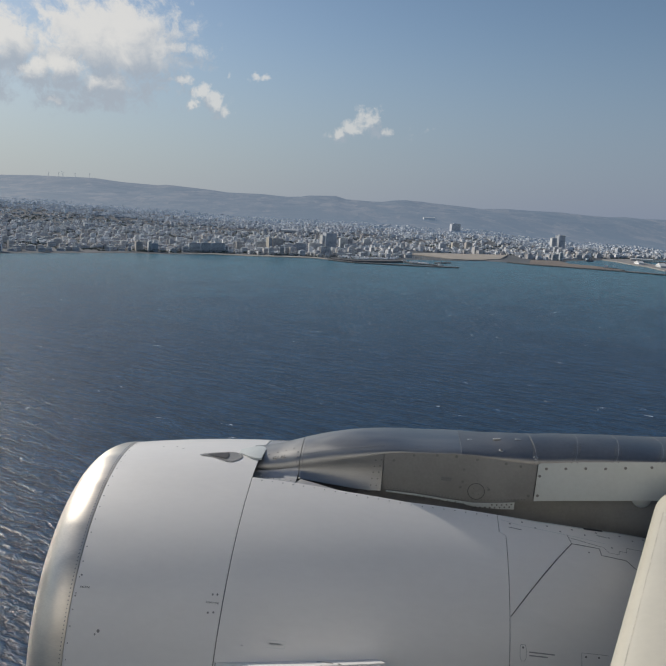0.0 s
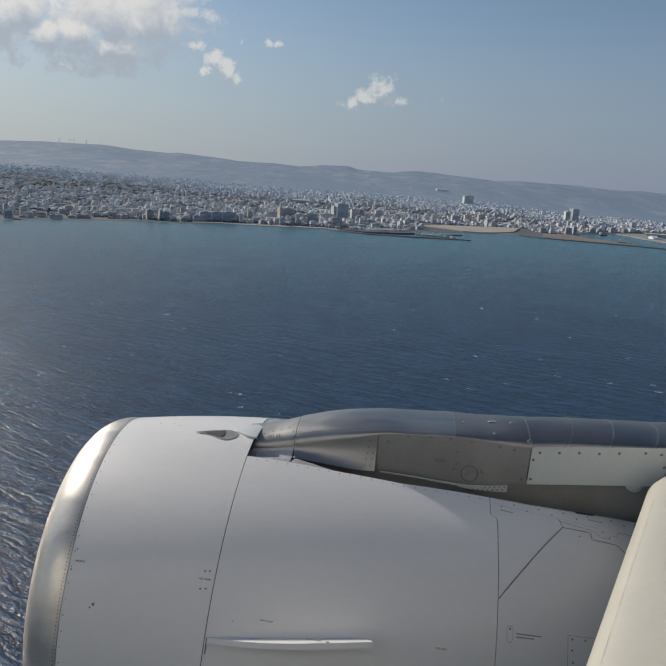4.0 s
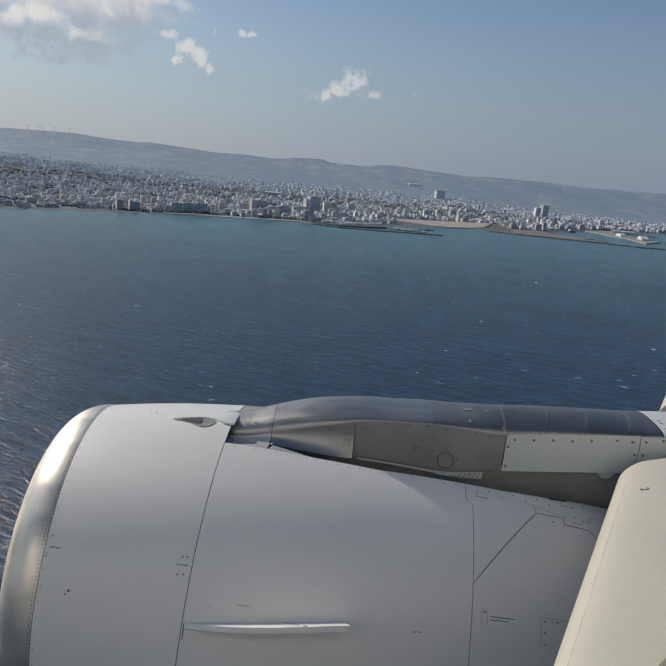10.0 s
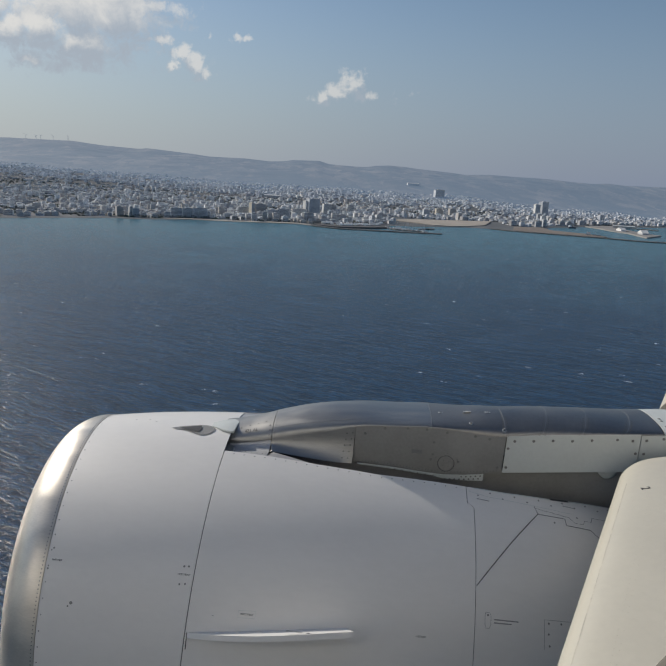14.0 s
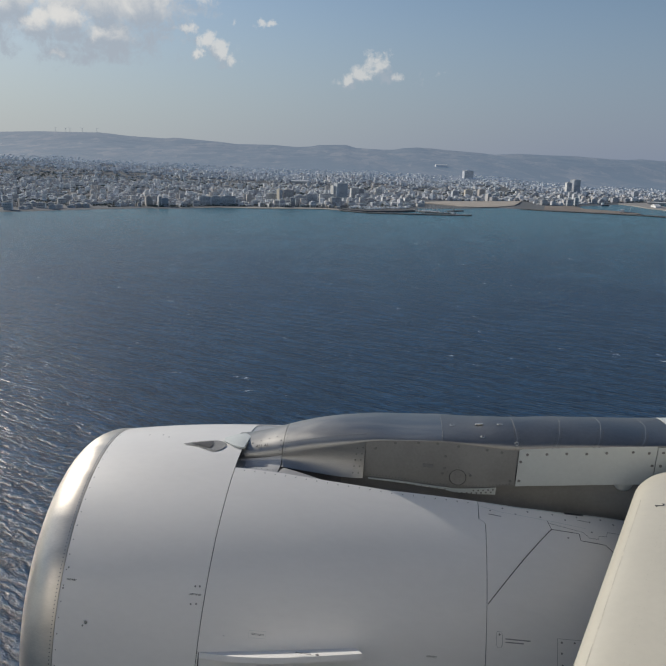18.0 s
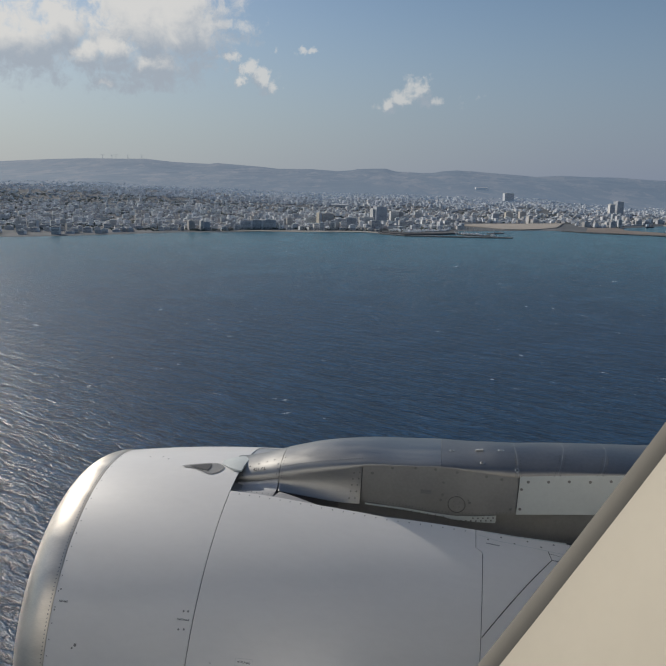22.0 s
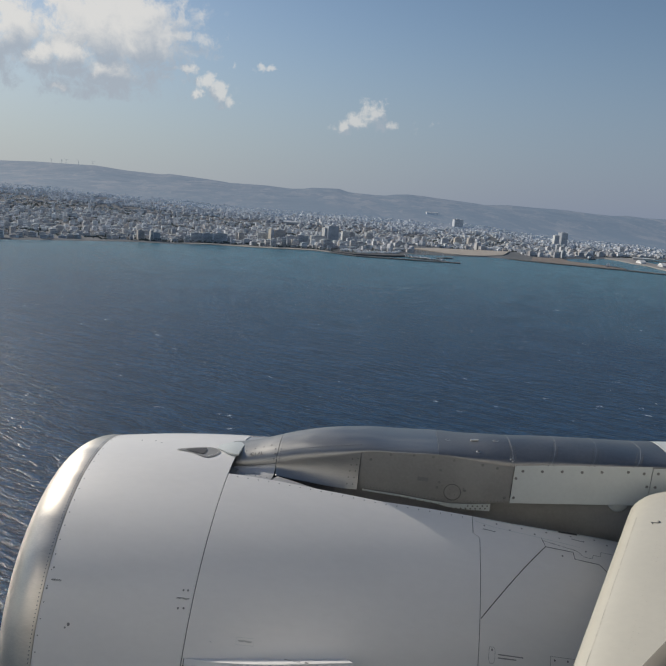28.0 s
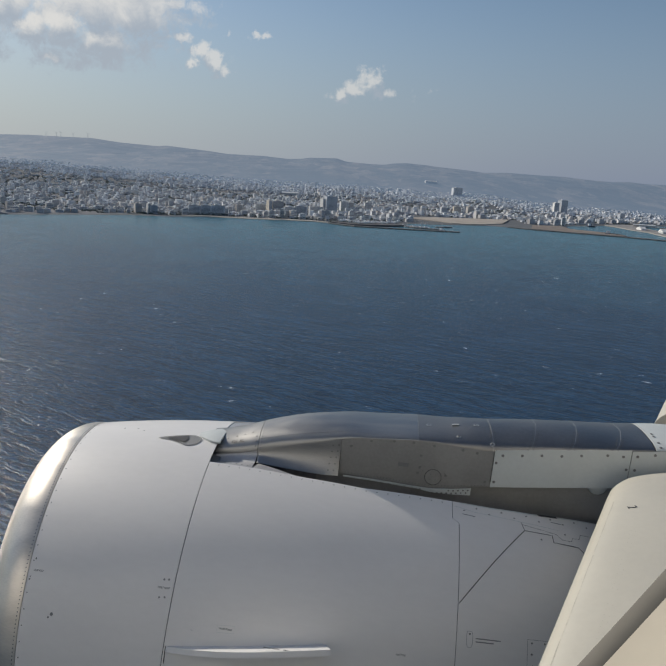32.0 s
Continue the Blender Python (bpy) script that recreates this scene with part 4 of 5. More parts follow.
    # polished segments of the upper pylon
    cuts = [(1.589, -0.01), (1.787, 0.06), (2.007, 0.07), (2.24, 0.09), (2.458, 0.0)]

    def slant(c, gap=0.0):
        return lambda f: c[0] + gap + c[1] * min(1.0, max(0.0, (f - 1) * 2))

    for i in range(4):
        c = cuts[i]
        seg = shell("upper_segment", pyl_rows(slant(c), slant(cuts[i + 1], -0.003), 1.0, 2, 14, 30, 0.004), STEEL, pyl, "dark glossy curved segment", 0.004)
        shell("bright_seam", pyl_rows(slant(c, -0.0032), slant(c, -0.0004), 1.0, 2, 2, 30, 0.0055), SEAM, seg, "", 0.001)
        for k in range(9):
            f = 0.06 + 0.08 * k
            for side in ((0.014, -0.016) if i else (0.014,)):
                u = c[0] + c[1] * f + side
                stud("rivet", RIVET, top_frame(u, pyl_shoulder(u) + pyl_top(u) * math.sin(f * math.pi / 2), 0.006), seg)
    # white lower panel and the next one towards the wing
    low = shell("lower_panel", pyl_rows(1.596, 2.335, 0, 1.03, 24, 12, 0.006), PALE, pyl, "white lower panel with a row of bolts", 0.005)
    for s, z in ((1.641, 1.333), (1.747, 1.346), (1.854, 1.36), (1.962, 1.371), (2.068, 1.387), (2.208, 1.407), (2.293, 1.41), (2.32, 1.337), (1.613, 1.17), (1.61, 1.286)):
        stud("bolt", BIG_BOLT, side_frame(s, z, 0.008), low)
    aft = shell("aft_panel", pyl_rows(2.339, 3.4, 0, 0.985, 12, 10, 0.006), PALE, pyl, "white aft panel running into the wing", 0.005)
    for s, z in ((2.368, 1.42), (2.365, 1.34), (2.46, 1.44)):
        stud("bolt", BIG_BOLT, side_frame(s, z, 0.008), aft)
    shell("aft_top", pyl_rows(2.4615, 3.4, 1.0, 2, 10, 24, 0.005), PALE, pyl, "white top fairing running into the wing", 0.005)
    for f in (0.2, 0.45, 0.7, 0.9):
        stud("bolt", BIG_BOLT, top_frame(2.49, pyl_shoulder(2.5) + pyl_top(2.5) * math.sin(f * math.pi / 2), 0.006), aft)
    shell("far_side", [[Vector((s, pyl_width(s), z)) for z in (0.9, pyl_shoulder(s))] for s in [-0.03 + 0.2 * i for i in range(16)]], GREY, pyl, "", 0.004)
    # bracket strip under the side panel and the seal along the trough
    strip_rows = [[Vector((s, -PYL_W - 0.008, pyl_low(s) - 0.003 - 0.006 * k)) for k in range(2)] for s in [0.76 + 0.05 * i for i in range(15)]]
    shell("edge_strip", strip_rows, PALE, pyl, "", 0.003)
    flange = [[Vector((u, -PYL_W - 0.010, pyl_low(u) - interp(u, [(0.76, 0.008), (1.20, 0.012), (1.25, 0.022), (1.49, 0.042)]) * k / 2)) for k in range(3)] for u in [0.76 + 0.0365 * i for i in range(21)]]
    bracket = shell("bracket", [r[::-1] for r in flange], PALE, pyl, "pale bracket with rivets", 0.006)
    for i in range(8):
        u = 1.275 + 0.027 * i
        stud("screw", SCREW, side_frame(u, pyl_low(u) - 0.026, 0.0165), bracket)
        if i > 2:
            stud("screw", SCREW, side_frame(u + 0.01, pyl_low(u) - 0.009, 0.0165), bracket)
    for i in range(6):
        u = 0.98 + 0.045 * i
        stud("rivet", RIVET, side_frame(u, pyl_low(u) - 0.009, 0.0165), bracket)
    # grey web behind, under the white panel
    web = [[Vector((s, -0.17, z)) for z in (0.95, pyl_low(s) + 0.01)] for s in [0.6 + 0.1 * i for i in range(22)]]
    shell("inner_web", web, GREY, pyl, "shaded grey web under the pylon", 0.004)
    bm = bmesh.new()
    bmesh.ops.create_uvsphere(bm, u_segments=20, v_segments=12, radius=0.055)
    for v in bm.verts:
        v.co = Vector((2.20 + v.co.x, -0.18 + v.co.y * 0.4, 1.205 + v.co.z))
    part("rounded_fitting", bm, PALE, pyl, "pale rounded fitting", True)
    return pyl


make_pylon()

# ---- wing leading edge ----
SECTION = [(0.34, -0.175), (0.12, -0.145), (0.045, -0.10), (0.010, -0.045), (0.0, 0.0), (0.014, 0.045), (0.045, 0.082), (0.10, 0.112), (0.19, 0.140), (0.32, 0.168), (0.50, 0.195), (0.72, 0.215)]


def smooth_section(n=5):
    out = []
    for i in range(len(SECTION) - 1):
        p = [Vector(SECTION[max(0, min(len(SECTION) - 1, i + k))]) for k in (-1, 0, 1, 2)]
        for j in range(n):
            t = j / n
            out.append(0.5 * (2 * p[1] + (p[2] - p[0]) * t + (2 * p[0] - 5 * p[1] + 4 * p[2] - p[3]) * t * t + (3 * p[1] - p[0] - 3 * p[2] + p[3]) * t ** 3))
    return out + [Vector(SECTION[-1])]


def slat(name, y0, y1, at, sweep, rise, mat, label, round_end):
    ob = root(name, AIR, label, "wing slat")
    sec = smooth_section()
    rows = []
    n = 26
    for i in range(n):
        y = y0 + (y1 - y0) * (i / (n - 1)) ** 1.9
        k = 1.0
        if round_end:
            d = abs(y - y0) / 0.12
            k = 1.0 if d >= 1 else math.sqrt(max(0.0, 1 - (1 - d) ** 2)) * 0.45 + 0.55
        s0, z0 = at[0] + sweep * (y - at[1]), at[2] + rise * (y - at[1])
        c = Vector((0.35, 0.02))
        rows.append([Vector((s0 + (c + (q - c) * k).x, y, z0 + (c + (q - c) * k).y)) for q in sec])
    skin = shell("skin", rows[::-1] if y1 < y0 else rows, mat, ob, "", 0.0)
    bm = bmesh.new()
    bm.faces.new([bm.verts.new(p) for p in rows[0]])
    bmesh.ops.recalc_face_normals(bm, faces=bm.faces[:])
    part("end_rib", bm, mat, ob)
    return ob, skin


inner, _ = slat("inboard_slat", -0.30, -3.75, (2.212, -0.35, 1.25), 0.456, 0.108, CREAM, "cream-white wing slat with a rounded leading edge, drooped", True)
outer, _ = slat("outboard_slat", 0.42, 6.0, (2.69, 0.45, 1.40), 0.50, 0.10, CREAM, "white wing slat beyond the pylon", False)
wing = root("wing", AIR, "white wing upper surface behind the slats", "wing")
rows = []
for i in range(12):
    y = -3.4 + 10.0 * i / 11
    s0, z0 = 2.22 + 0.47 * (y + 0.35), 1.25 + 0.105 * (y + 0.35)
    rows.append([Vector((s0 + ds, y, z0 + dz)) for ds, dz in ((0.60, -0.25), (0.55, 0.0), (0.60, 0.12), (0.75, 0.20), (1.2, 0.29), (2.0, 0.33), (3.2, 0.2), (3.2, 0.0), (0.60, -0.25))])
shell("wing_skin", rows[::-1], CREAM, wing, "", 0.0)
# stencilled figure, rivets and a worn skin lap on the slat
UPPER = [p for p in SECTION if p[1] >= 0]


def slat_frame(y, ds, lift=0.0015):
    def at(d):
        return Vector((2.212 + 0.456 * (y + 0.35) + d, y, 1.25 + 0.108 * (y + 0.35) + interp(d, UPPER)))
    p = at(ds)
    along = (at(ds + 0.01) - at(ds - 0.01)).normalized()
    across = Vector((-0.456, -1.0, -0.108))
    n = across.cross(along).normalized()
    across = along.cross(n)
    return Matrix(((across.x, along.x, n.x, p.x + n.x * lift), (across.y, along.y, n.y, p.y + n.y * lift), (across.z, along.z, n.z, p.z + n.z * lift), (0, 0, 0, 1)))


text_on("painted_mark", "2", 0.062, slat_frame(-0.73, 0.155, 0.003), INK, inner, 1.0)
LAP = plain("worn_paint_edge", (0.565, 0.53, 0.445), 0.5, 0.0, 0.3, 8.0, 60.0)
PIN = disc_mesh("rivet", 0.0021, 0.0004, LAP, 7)
for i in range(34):
    y = -0.92 - 0.034 * i
    if i % 9 in (6, 7):
        continue
    stud("rivet", PIN, slat_frame(y, 0.185), inner)
    if i % 3:
        stud("rivet", PIN, slat_frame(y - 0.012, 0.205), inner)
for y, d in ((-1.22, 0.05), (-1.25, 0.06), (-1.28, 0.045), (-0.80, 0.10), (-0.84, 0.11)):
    stud("rivet", PIN, slat_frame(y, d), inner)
rows = [[slat_frame(-0.62 - 0.06 * i, d, 0.0012).translation for d in (0.054 + 0.001 * math.sin(i * 2.3), 0.0575 + 0.001 * math.sin(i * 1.7))] for i in range(34)]
shell("skin_lap", rows, LAP, inner, "", 0.001)

# ---- cabin window and fuselage ----
WIN_C = (-0.05, 139.88)
WIN_EDGE = [(0.52, 0.10), (0.457, -0.014), (0.399, -0.113), (0.339, -0.211), (0.277, -0.308), (0.213, -0.404), (0.148, -0.499), (0.05, -0.60), (-0.10, -0.66),
            (-0.30, -0.60), (-0.42, -0.42), (-0.45, -0.1), (-0.42, 0.22), (-0.25, 0.40), (0.15, 0.42), (0.44, 0.36), (0.54, 0.24)]


OUTLINE = closed_curve(WIN_EDGE, 6)


def window_ring(y, k):
    return [Vector((WIN_C[0] + (p.x - WIN_C[0]) * k, y, 139.9 + (p.y + 0.1) * k)) for p in OUTLINE]


def ring_mesh(name, rings, mat, parent, label="", smooth=False):
    n = len(rings[0])
    verts = [p for r in rings for p in r]
    faces = [(i * n + j, i * n + (j + 1) % n, (i + 1) * n + (j + 1) % n, (i + 1) * n + j) for i in range(len(rings) - 1) for j in range(n)]
    return mesh_object(name, verts, faces, mat, parent, label, smooth)


def square_ring(y, hw, hh):
    out = []
    for p in OUTLINE:
        c, s = (p.x - WIN_C[0]), (p.y + 0.1)
        k = 1 / max(abs(c) / hw, abs(s) / hh)
        out.append(Vector((WIN_C[0] + c * k, y, 139.9 + s * k)))
    return out


win = root("cabin_window", Matrix.Identity(4), "cream plastic cabin window surround with a dark gasket", "window", kind="structure")
ring_mesh("reveal", [window_ring(0.3985, 1.006), window_ring(0.392, 1.012), window_ring(0.375, 1.024), window_ring(0.34, 1.05), window_ring(0.29, 1.09), window_ring(0.24, 1.14), window_ring(0.19, 1.21), window_ring(0.15, 1.30)], LINING, win, "flared cream reveal", True)
GASKET = plain("olive_grey_gasket", (0.15, 0.14, 0.12), 0.8)
ring_mesh("gasket", [window_ring(0.416, 1.03), window_ring(0.414, 1.004), window_ring(0.411, 1.000), window_ring(0.406, 0.999), window_ring(0.401, 1.001), window_ring(0.398, 1.007)], GASKET, win, "olive-grey rubber gasket", True)
ring_mesh("lining_panel", [window_ring(0.15, 1.30), window_ring(0.146, 1.36), square_ring(0.146, 0.95, 0.92), square_ring(0.25, 0.96, 0.93)], LINING, win, "cream lining panel")
fus = root("fuselage", Matrix.Identity(4), "white aircraft fuselage side round the window", "fuselage", kind="structure")
ring_mesh("skin", [window_ring(0.54, 1.9), window_ring(0.545, 1.92)] + [square_ring(0.30, 1.3, 1.12)] + [square_ring(0.56 - h * h / 4.6, 9.0, h) for h in (1.15, 1.4, 1.65, 1.9, 2.1, 2.3)], WHITE, fus, "white painted skin")
ring_mesh("window_tunnel", [window_ring(0.412, 1.03), window_ring(0.54, 1.9)], WHITE, fus, "")

# ---- the town ----
TOWN = random.Random(11)


def apartment(name, x, y, w, d, h, label, wall=None, glass=GLASS, turn=0.0, stripes=True, setback=False):
    """A flat-roofed block: walls, parapet, stair house, and on each storey a window band and a balcony slab."""
    z = ground_z(x, y) - 0.5
    b = root(name, Matrix.Translation((x, y, z)) @ Matrix.Rotation(turn, 4, "Z"), label, "building", "buildings of the town")
    part("wall", box_bm(-w / 2, w / 2, -d / 2, d / 2, 0, h), wall or FACADE, b)
    bm = box_bm(-w / 2 - 0.3, w / 2 + 0.3, -d / 2 - 0.3, d / 2 + 0.3, h, h + 0.9)
    part("roof", bm, ROOF, b)
    part("stair_house", box_bm(-w * 0.2, w * 0.15, -d * 0.2, d * 0.25, h + 0.9, h + 3.6), wall or FACADE, b)
    if stripes:
        n = max(1, int(h / 3.3))
        for k in range(n):
            z0 = 0.4 + k * h / n
            part("window_band", box_bm(-w * 0.46, w * 0.46, -d / 2 - 0.06, -d / 2 + 0.2, z0 + 0.9, z0 + h / n - 0.6), glass, b)
            part("balcony", box_bm(-w * 0.48, w * 0.48, -d / 2 - 1.3, -d / 2 - 0.07, z0 + 0.0, z0 + 0.85), wall or FACADE, b)
    else:
        part("glass_front", box_bm(-w * 0.49, w * 0.49, -d / 2 - 0.12, -d / 2 + 0.1, 1.0, h - 0.8), glass, b)
    return b


DARKGLASS = plain("blue_grey_curtain_wall", (0.36, 0.40, 0.45), 0.3, 0.0, 0.25, 0.05, 0.4)
CREAMWALL = plain("cream_render", (0.66, 0.60, 0.50), 0.8, 0.0, 0.12, 0.05, 0.5)
BROWNWALL = plain("brown_render", (0.58, 0.54, 0.50), 0.8, 0.0, 0.15, 0.05, 0.5)
GREYWALL = plain("blue_grey_render", (0.68, 0.70, 0.73), 0.7, 0.0, 0.15, 0.05, 0.5)
WHITEWALL = plain("white_render", (0.72, 0.72, 0.70), 0.8, 0.0, 0.1, 0.05, 0.5)
SPECIAL = [
    (-590, 2045, 19, 16, 27, BROWNWALL, 1, "dark brown seafront block with balconies"), (-557, 2040, 10, 16, 27, WHITEWALL, 1, "white seafront block with balconies"),
    (-543, 2038, 18, 14, 25, GREYWALL, 0, "blue-grey glazed seafront block"), (-446, 2120, 34, 16, 26, GREYWALL, 1, "grey seafront hotel block with balconies"),
    (-414, 2127, 28, 16, 27, GREYWALL, 1, "grey seafront hotel block with balconies"), (-381, 2138, 44, 18, 28, GREYWALL, 1, "long grey seafront hotel with balconies"),
    (-334, 2257, 18, 14, 27, BROWNWALL, 1, "dark brown block behind the seafront"), (-264, 2270, 40, 16, 30, WHITEWALL, 1, "white block with balcony stripes"),
    # sunlit narrow side of the hotel tower, added as its own cream slab
    (-237, 2236, 11, 20, 46, CREAMWALL, 0, "tall cream slab standing for the hotel tower's sunlit narrow side"), (-214, 2253, 36, 22, 44, BROWNWALL, 1, "tall brown hotel tower with a grid of balconies"),
    (-172, 2225, 38, 18, 29, GREYWALL, 1, "blue-grey seafront hotel with balconies"), (-141, 2254, 38, 18, 32, GREYWALL, 1, "blue-grey seafront hotel with balconies"),
    (-96, 2368, 48, 18, 26, WHITEWALL, 1, "white apartment block with dark window stripes"), (-78, 2400, 8, 20, 50, WHITEWALL, 0, "narrow white slab beside the office tower"),
    (-53, 2406, 40, 24, 58, GREYWALL, 0, "dark glazed office tower near the marina"), (-7, 2508, 28, 16, 33, WHITEWALL, 1, "white apartment block with balconies"),
    (15, 2529, 20, 16, 29, BROWNWALL, 1, "dark brown apartment block with balconies"), (79, 2621, 26, 16, 24, WHITEWALL, 1, "white apartment block with balconies"),
    (360, 2668, 24, 16, 26, GREYWALL, 0, "teal-grey glazed block behind the beach"), (415, 2718, 28, 16, 27, CREAMWALL, 1, "cream apartment block with balconies"),
    (473, 2772, 26, 16, 25, BROWNWALL, 1, "dark brown apartment block with balconies"), (508, 3370, 46, 22, 33, GREYWALL, 1, "large grey apartment block further inland"),
    (894, 3110, 22, 20, 40, WHITEWALL, 0, "white slab of the twin harbour tower"), (928, 3130, 38, 22, 52, GREYWALL, 0, "dark glazed tower near the harbour"),
    (1156, 3060, 26, 16, 24, GREYWALL, 1, "grey apartment block by the harbour"),
]
taken = []
for x, y, w, d, h, wall, stripes, label in SPECIAL:
    apartment("apartment_building", x, y, w, d, h, label, wall, DARKGLASS if not stripes else GLASS, TOWN.choice((0.15, 0.3, 0.4, 0.55)), bool(stripes))
    taken.append((x, y, max(w, d) * 0.7))

OPEN = [(-40, 210, 1920, 2220), (210, 610, 2220, 2580), (571, 850, 2070, 2470), (930, 1210, 2120, 2770)]


def free(x, y, r):
    if any(a < x < b and c < y < d for a, b, c, d in OPEN):
        return False
    return all((x - a) ** 2 + (y - b) ** 2 > (r + c) ** 2 for a, b, c in taken)


LABELS = ["pale rendered apartment block with balconies", "flat-roofed apartment block with window bands", "small flat-roofed town block of weathered render", "low rendered house near the seafront"]
# rows nearest the sea: single buildings
count = 0
tries = 0
while count < 240 and tries < 6000:
    tries += 1
    x = TOWN.uniform(-1350, 1400)
    d = 26 + TOWN.random() ** 1.2 * 300
    y = coast_y(x) + d + 15
    h = TOWN.choice([6.5, 10, 10, 13, 13, 16, 16, 19, 22, 26])
    if x > 1040 or -800 < x < -480:
        h = min(h, 10)
    w, dp = TOWN.uniform(11, 24), TOWN.uniform(10, 15)
    if not free(x, y, max(w, dp) * 0.52):
        continue
    taken.append((x, y, max(w, dp) * 0.5))
    apartment("apartment_building", x, y, w, dp, h, LABELS[0] if h > 15 else LABELS[1] if h > 9 else LABELS[3], None, GLASS, TOWN.gauss(0.3, 0.25), True)
    count += 1


def far_houses(name, n, d0, d1, label, seed, wall):
    rng = random.Random(seed)
    verts, faces, idx = [], [], []
    cells = set()
    made = 0
    for _ in range(n * 8):
        if made >= n:
            break
        u = rng.uniform(-0.72, 0.56)
        d = d0 + (d1 - d0) * rng.random() ** 0.9
        y = 2150 + d
        x = u * y
        dd = y - coast_y(x)
        if dd < 60 or y > 3440 or not free(x, y, 6):
            continue
        q = dd / (RIDGE_Y - coast_y(x))
        dens = (1.0 if q < 0.50 else max(0.03, 1 - (q - 0.50) * 4.0)) * (1.0 if y < 3250 else max(0.04, 1 - (y - 3250) / 330)) * (1.0 if x < 640 else max(0.30, 1 - (x - 640) / 1600 * (0.5 + q * 2)))
        if noise.noise(Vector((x * 0.006, y * 0.006, 3.0))) > 0.22:
            dens *= 0.25
        g = 1.05 - 0.35 * min(1.0, q / 0.5) - 0.2 * max(0.0, min(1.0, (q - 0.5) / 0.25))
        cell = (int(x // (15 * g)), int(y // (20 * g)))
        if rng.random() > dens or cell in cells:
            continue
        cells.add(cell)
        made += 1
        k = 1.0 - 0.40 * min(1.0, q / 0.5) - 0.25 * max(0.0, min(1.0, (q - 0.5) / 0.25))
        w, dp = rng.uniform(9, 22) * k, rng.uniform(8, 14) * k
        tall = 1.0 if x < 300 else 0.7
        h = rng.choice([3.5, 6.5, 6.5, 6.5, 6.5, 9.5, 9.5, 9.5, 9.5, 13, 13, 16, 19, 26]) * k * tall * (0.88 - 0.3 * min(1.0, q / 0.5)) * (1.0 if q < 0.5 else 0.6) * (1.0 if y < 3250 else 0.65)
        z = ground_z(x, y) - 0.6
        a = rng.gauss(0.5, 0.3)
        ca, sa = math.cos(a), math.sin(a)

        def add(x0, x1, y0, y1, z0, z1, mat, base=True):
            b = len(verts)
            for zz in (z0, z1):
                for px, py in ((x0, y0), (x1, y0), (x1, y1), (x0, y1)):
                    verts.append((x + px * ca - py * sa, y + px * sa + py * ca, z + zz))
            for f in ((0, 1, 5, 4), (1, 2, 6, 5), (2, 3, 7, 6), (3, 0, 4, 7), (4, 5, 6, 7)):
                faces.append(tuple(b + i for i in f))
                idx.append(mat)

        add(-w / 2, w / 2, -dp / 2, dp / 2, 0, h, 0)
        if rng.random() < 0.6:
            add(-w * 0.2, w * 0.2, -dp * 0.2, dp * 0.3, h, h + 2.4 * k, 0)
        floors = max(1, int(h / 3.4)) if q < 0.45 else 0
        for f in range(floors):
            z0 = 1.3 * k + f * h / floors
            add(-w * 0.42, w * 0.42, -dp / 2 - 0.15, -dp / 2 + 0.1, z0, z0 + h / floors * 0.42, 1)
    ob = mesh_object(name, verts, faces, [wall, GLASS], index=idx)
    return tagged(ob, label, "houses", kind="stuff")


far_houses("town_houses", 3000, -100, 600, "dense pale flat-roofed town houses behind the seafront", 5, WALLS)
far_houses("town_houses", 4800, 350, 1150, "hazy pale houses of the inner town", 6, WALLS)
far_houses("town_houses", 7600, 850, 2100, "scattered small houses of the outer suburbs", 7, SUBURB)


def tree_clumps(name, n, d0, d1, size, label, seed):
    rng = random.Random(seed)
    ico = bmesh.new()
    bmesh.ops.create_icosphere(ico, subdivisions=1, radius=1.0)
    base = [v.co.copy() for v in ico.verts]
    tri = [tuple(v.index for v in f.verts) for f in ico.faces]
    ico.free()
    verts, faces = [], []
    made = 0
    while made < n:
        u = rng.uniform(-0.72, 0.56)
        y = 1950 + d0 + (d1 - d0) * rng.random()
        x = u * y
        dd = y - coast_y(x)
        if dd < 32 or (noise.noise(Vector((x * 0.007, y * 0.007, 9.0))) < 0.05 and rng.random() < 0.75) or any(a < x < b and c < y < d for a, b, c, d in OPEN):
            continue
        made += 1
        z = ground_z(x, y)
        k = size * rng.uniform(0.6, 1.4)
        for _ in range(2):
            c = Vector((x + rng.uniform(-1, 1) * k, y + rng.uniform(-1, 1) * k, z + k * 0.7))
            b = len(verts)
            for v in base:
                verts.append(c + Vector((v.x * k, v.y * k, v.z * k * 0.8)) * rng.uniform(0.65, 1.25))
            faces += [tuple(b + i for i in f) for f in tri]
    return tagged(mesh_object(name, verts, faces, LEAF), label, "trees", kind="stuff")


tree_clumps("town_trees", 4000, 0, 950, 2.5, "dusty dark green trees between the houses", 21)
tree_clumps("town_trees", 2200, 600, 1350, 1.1, "dark green tree belts behind the town", 22)

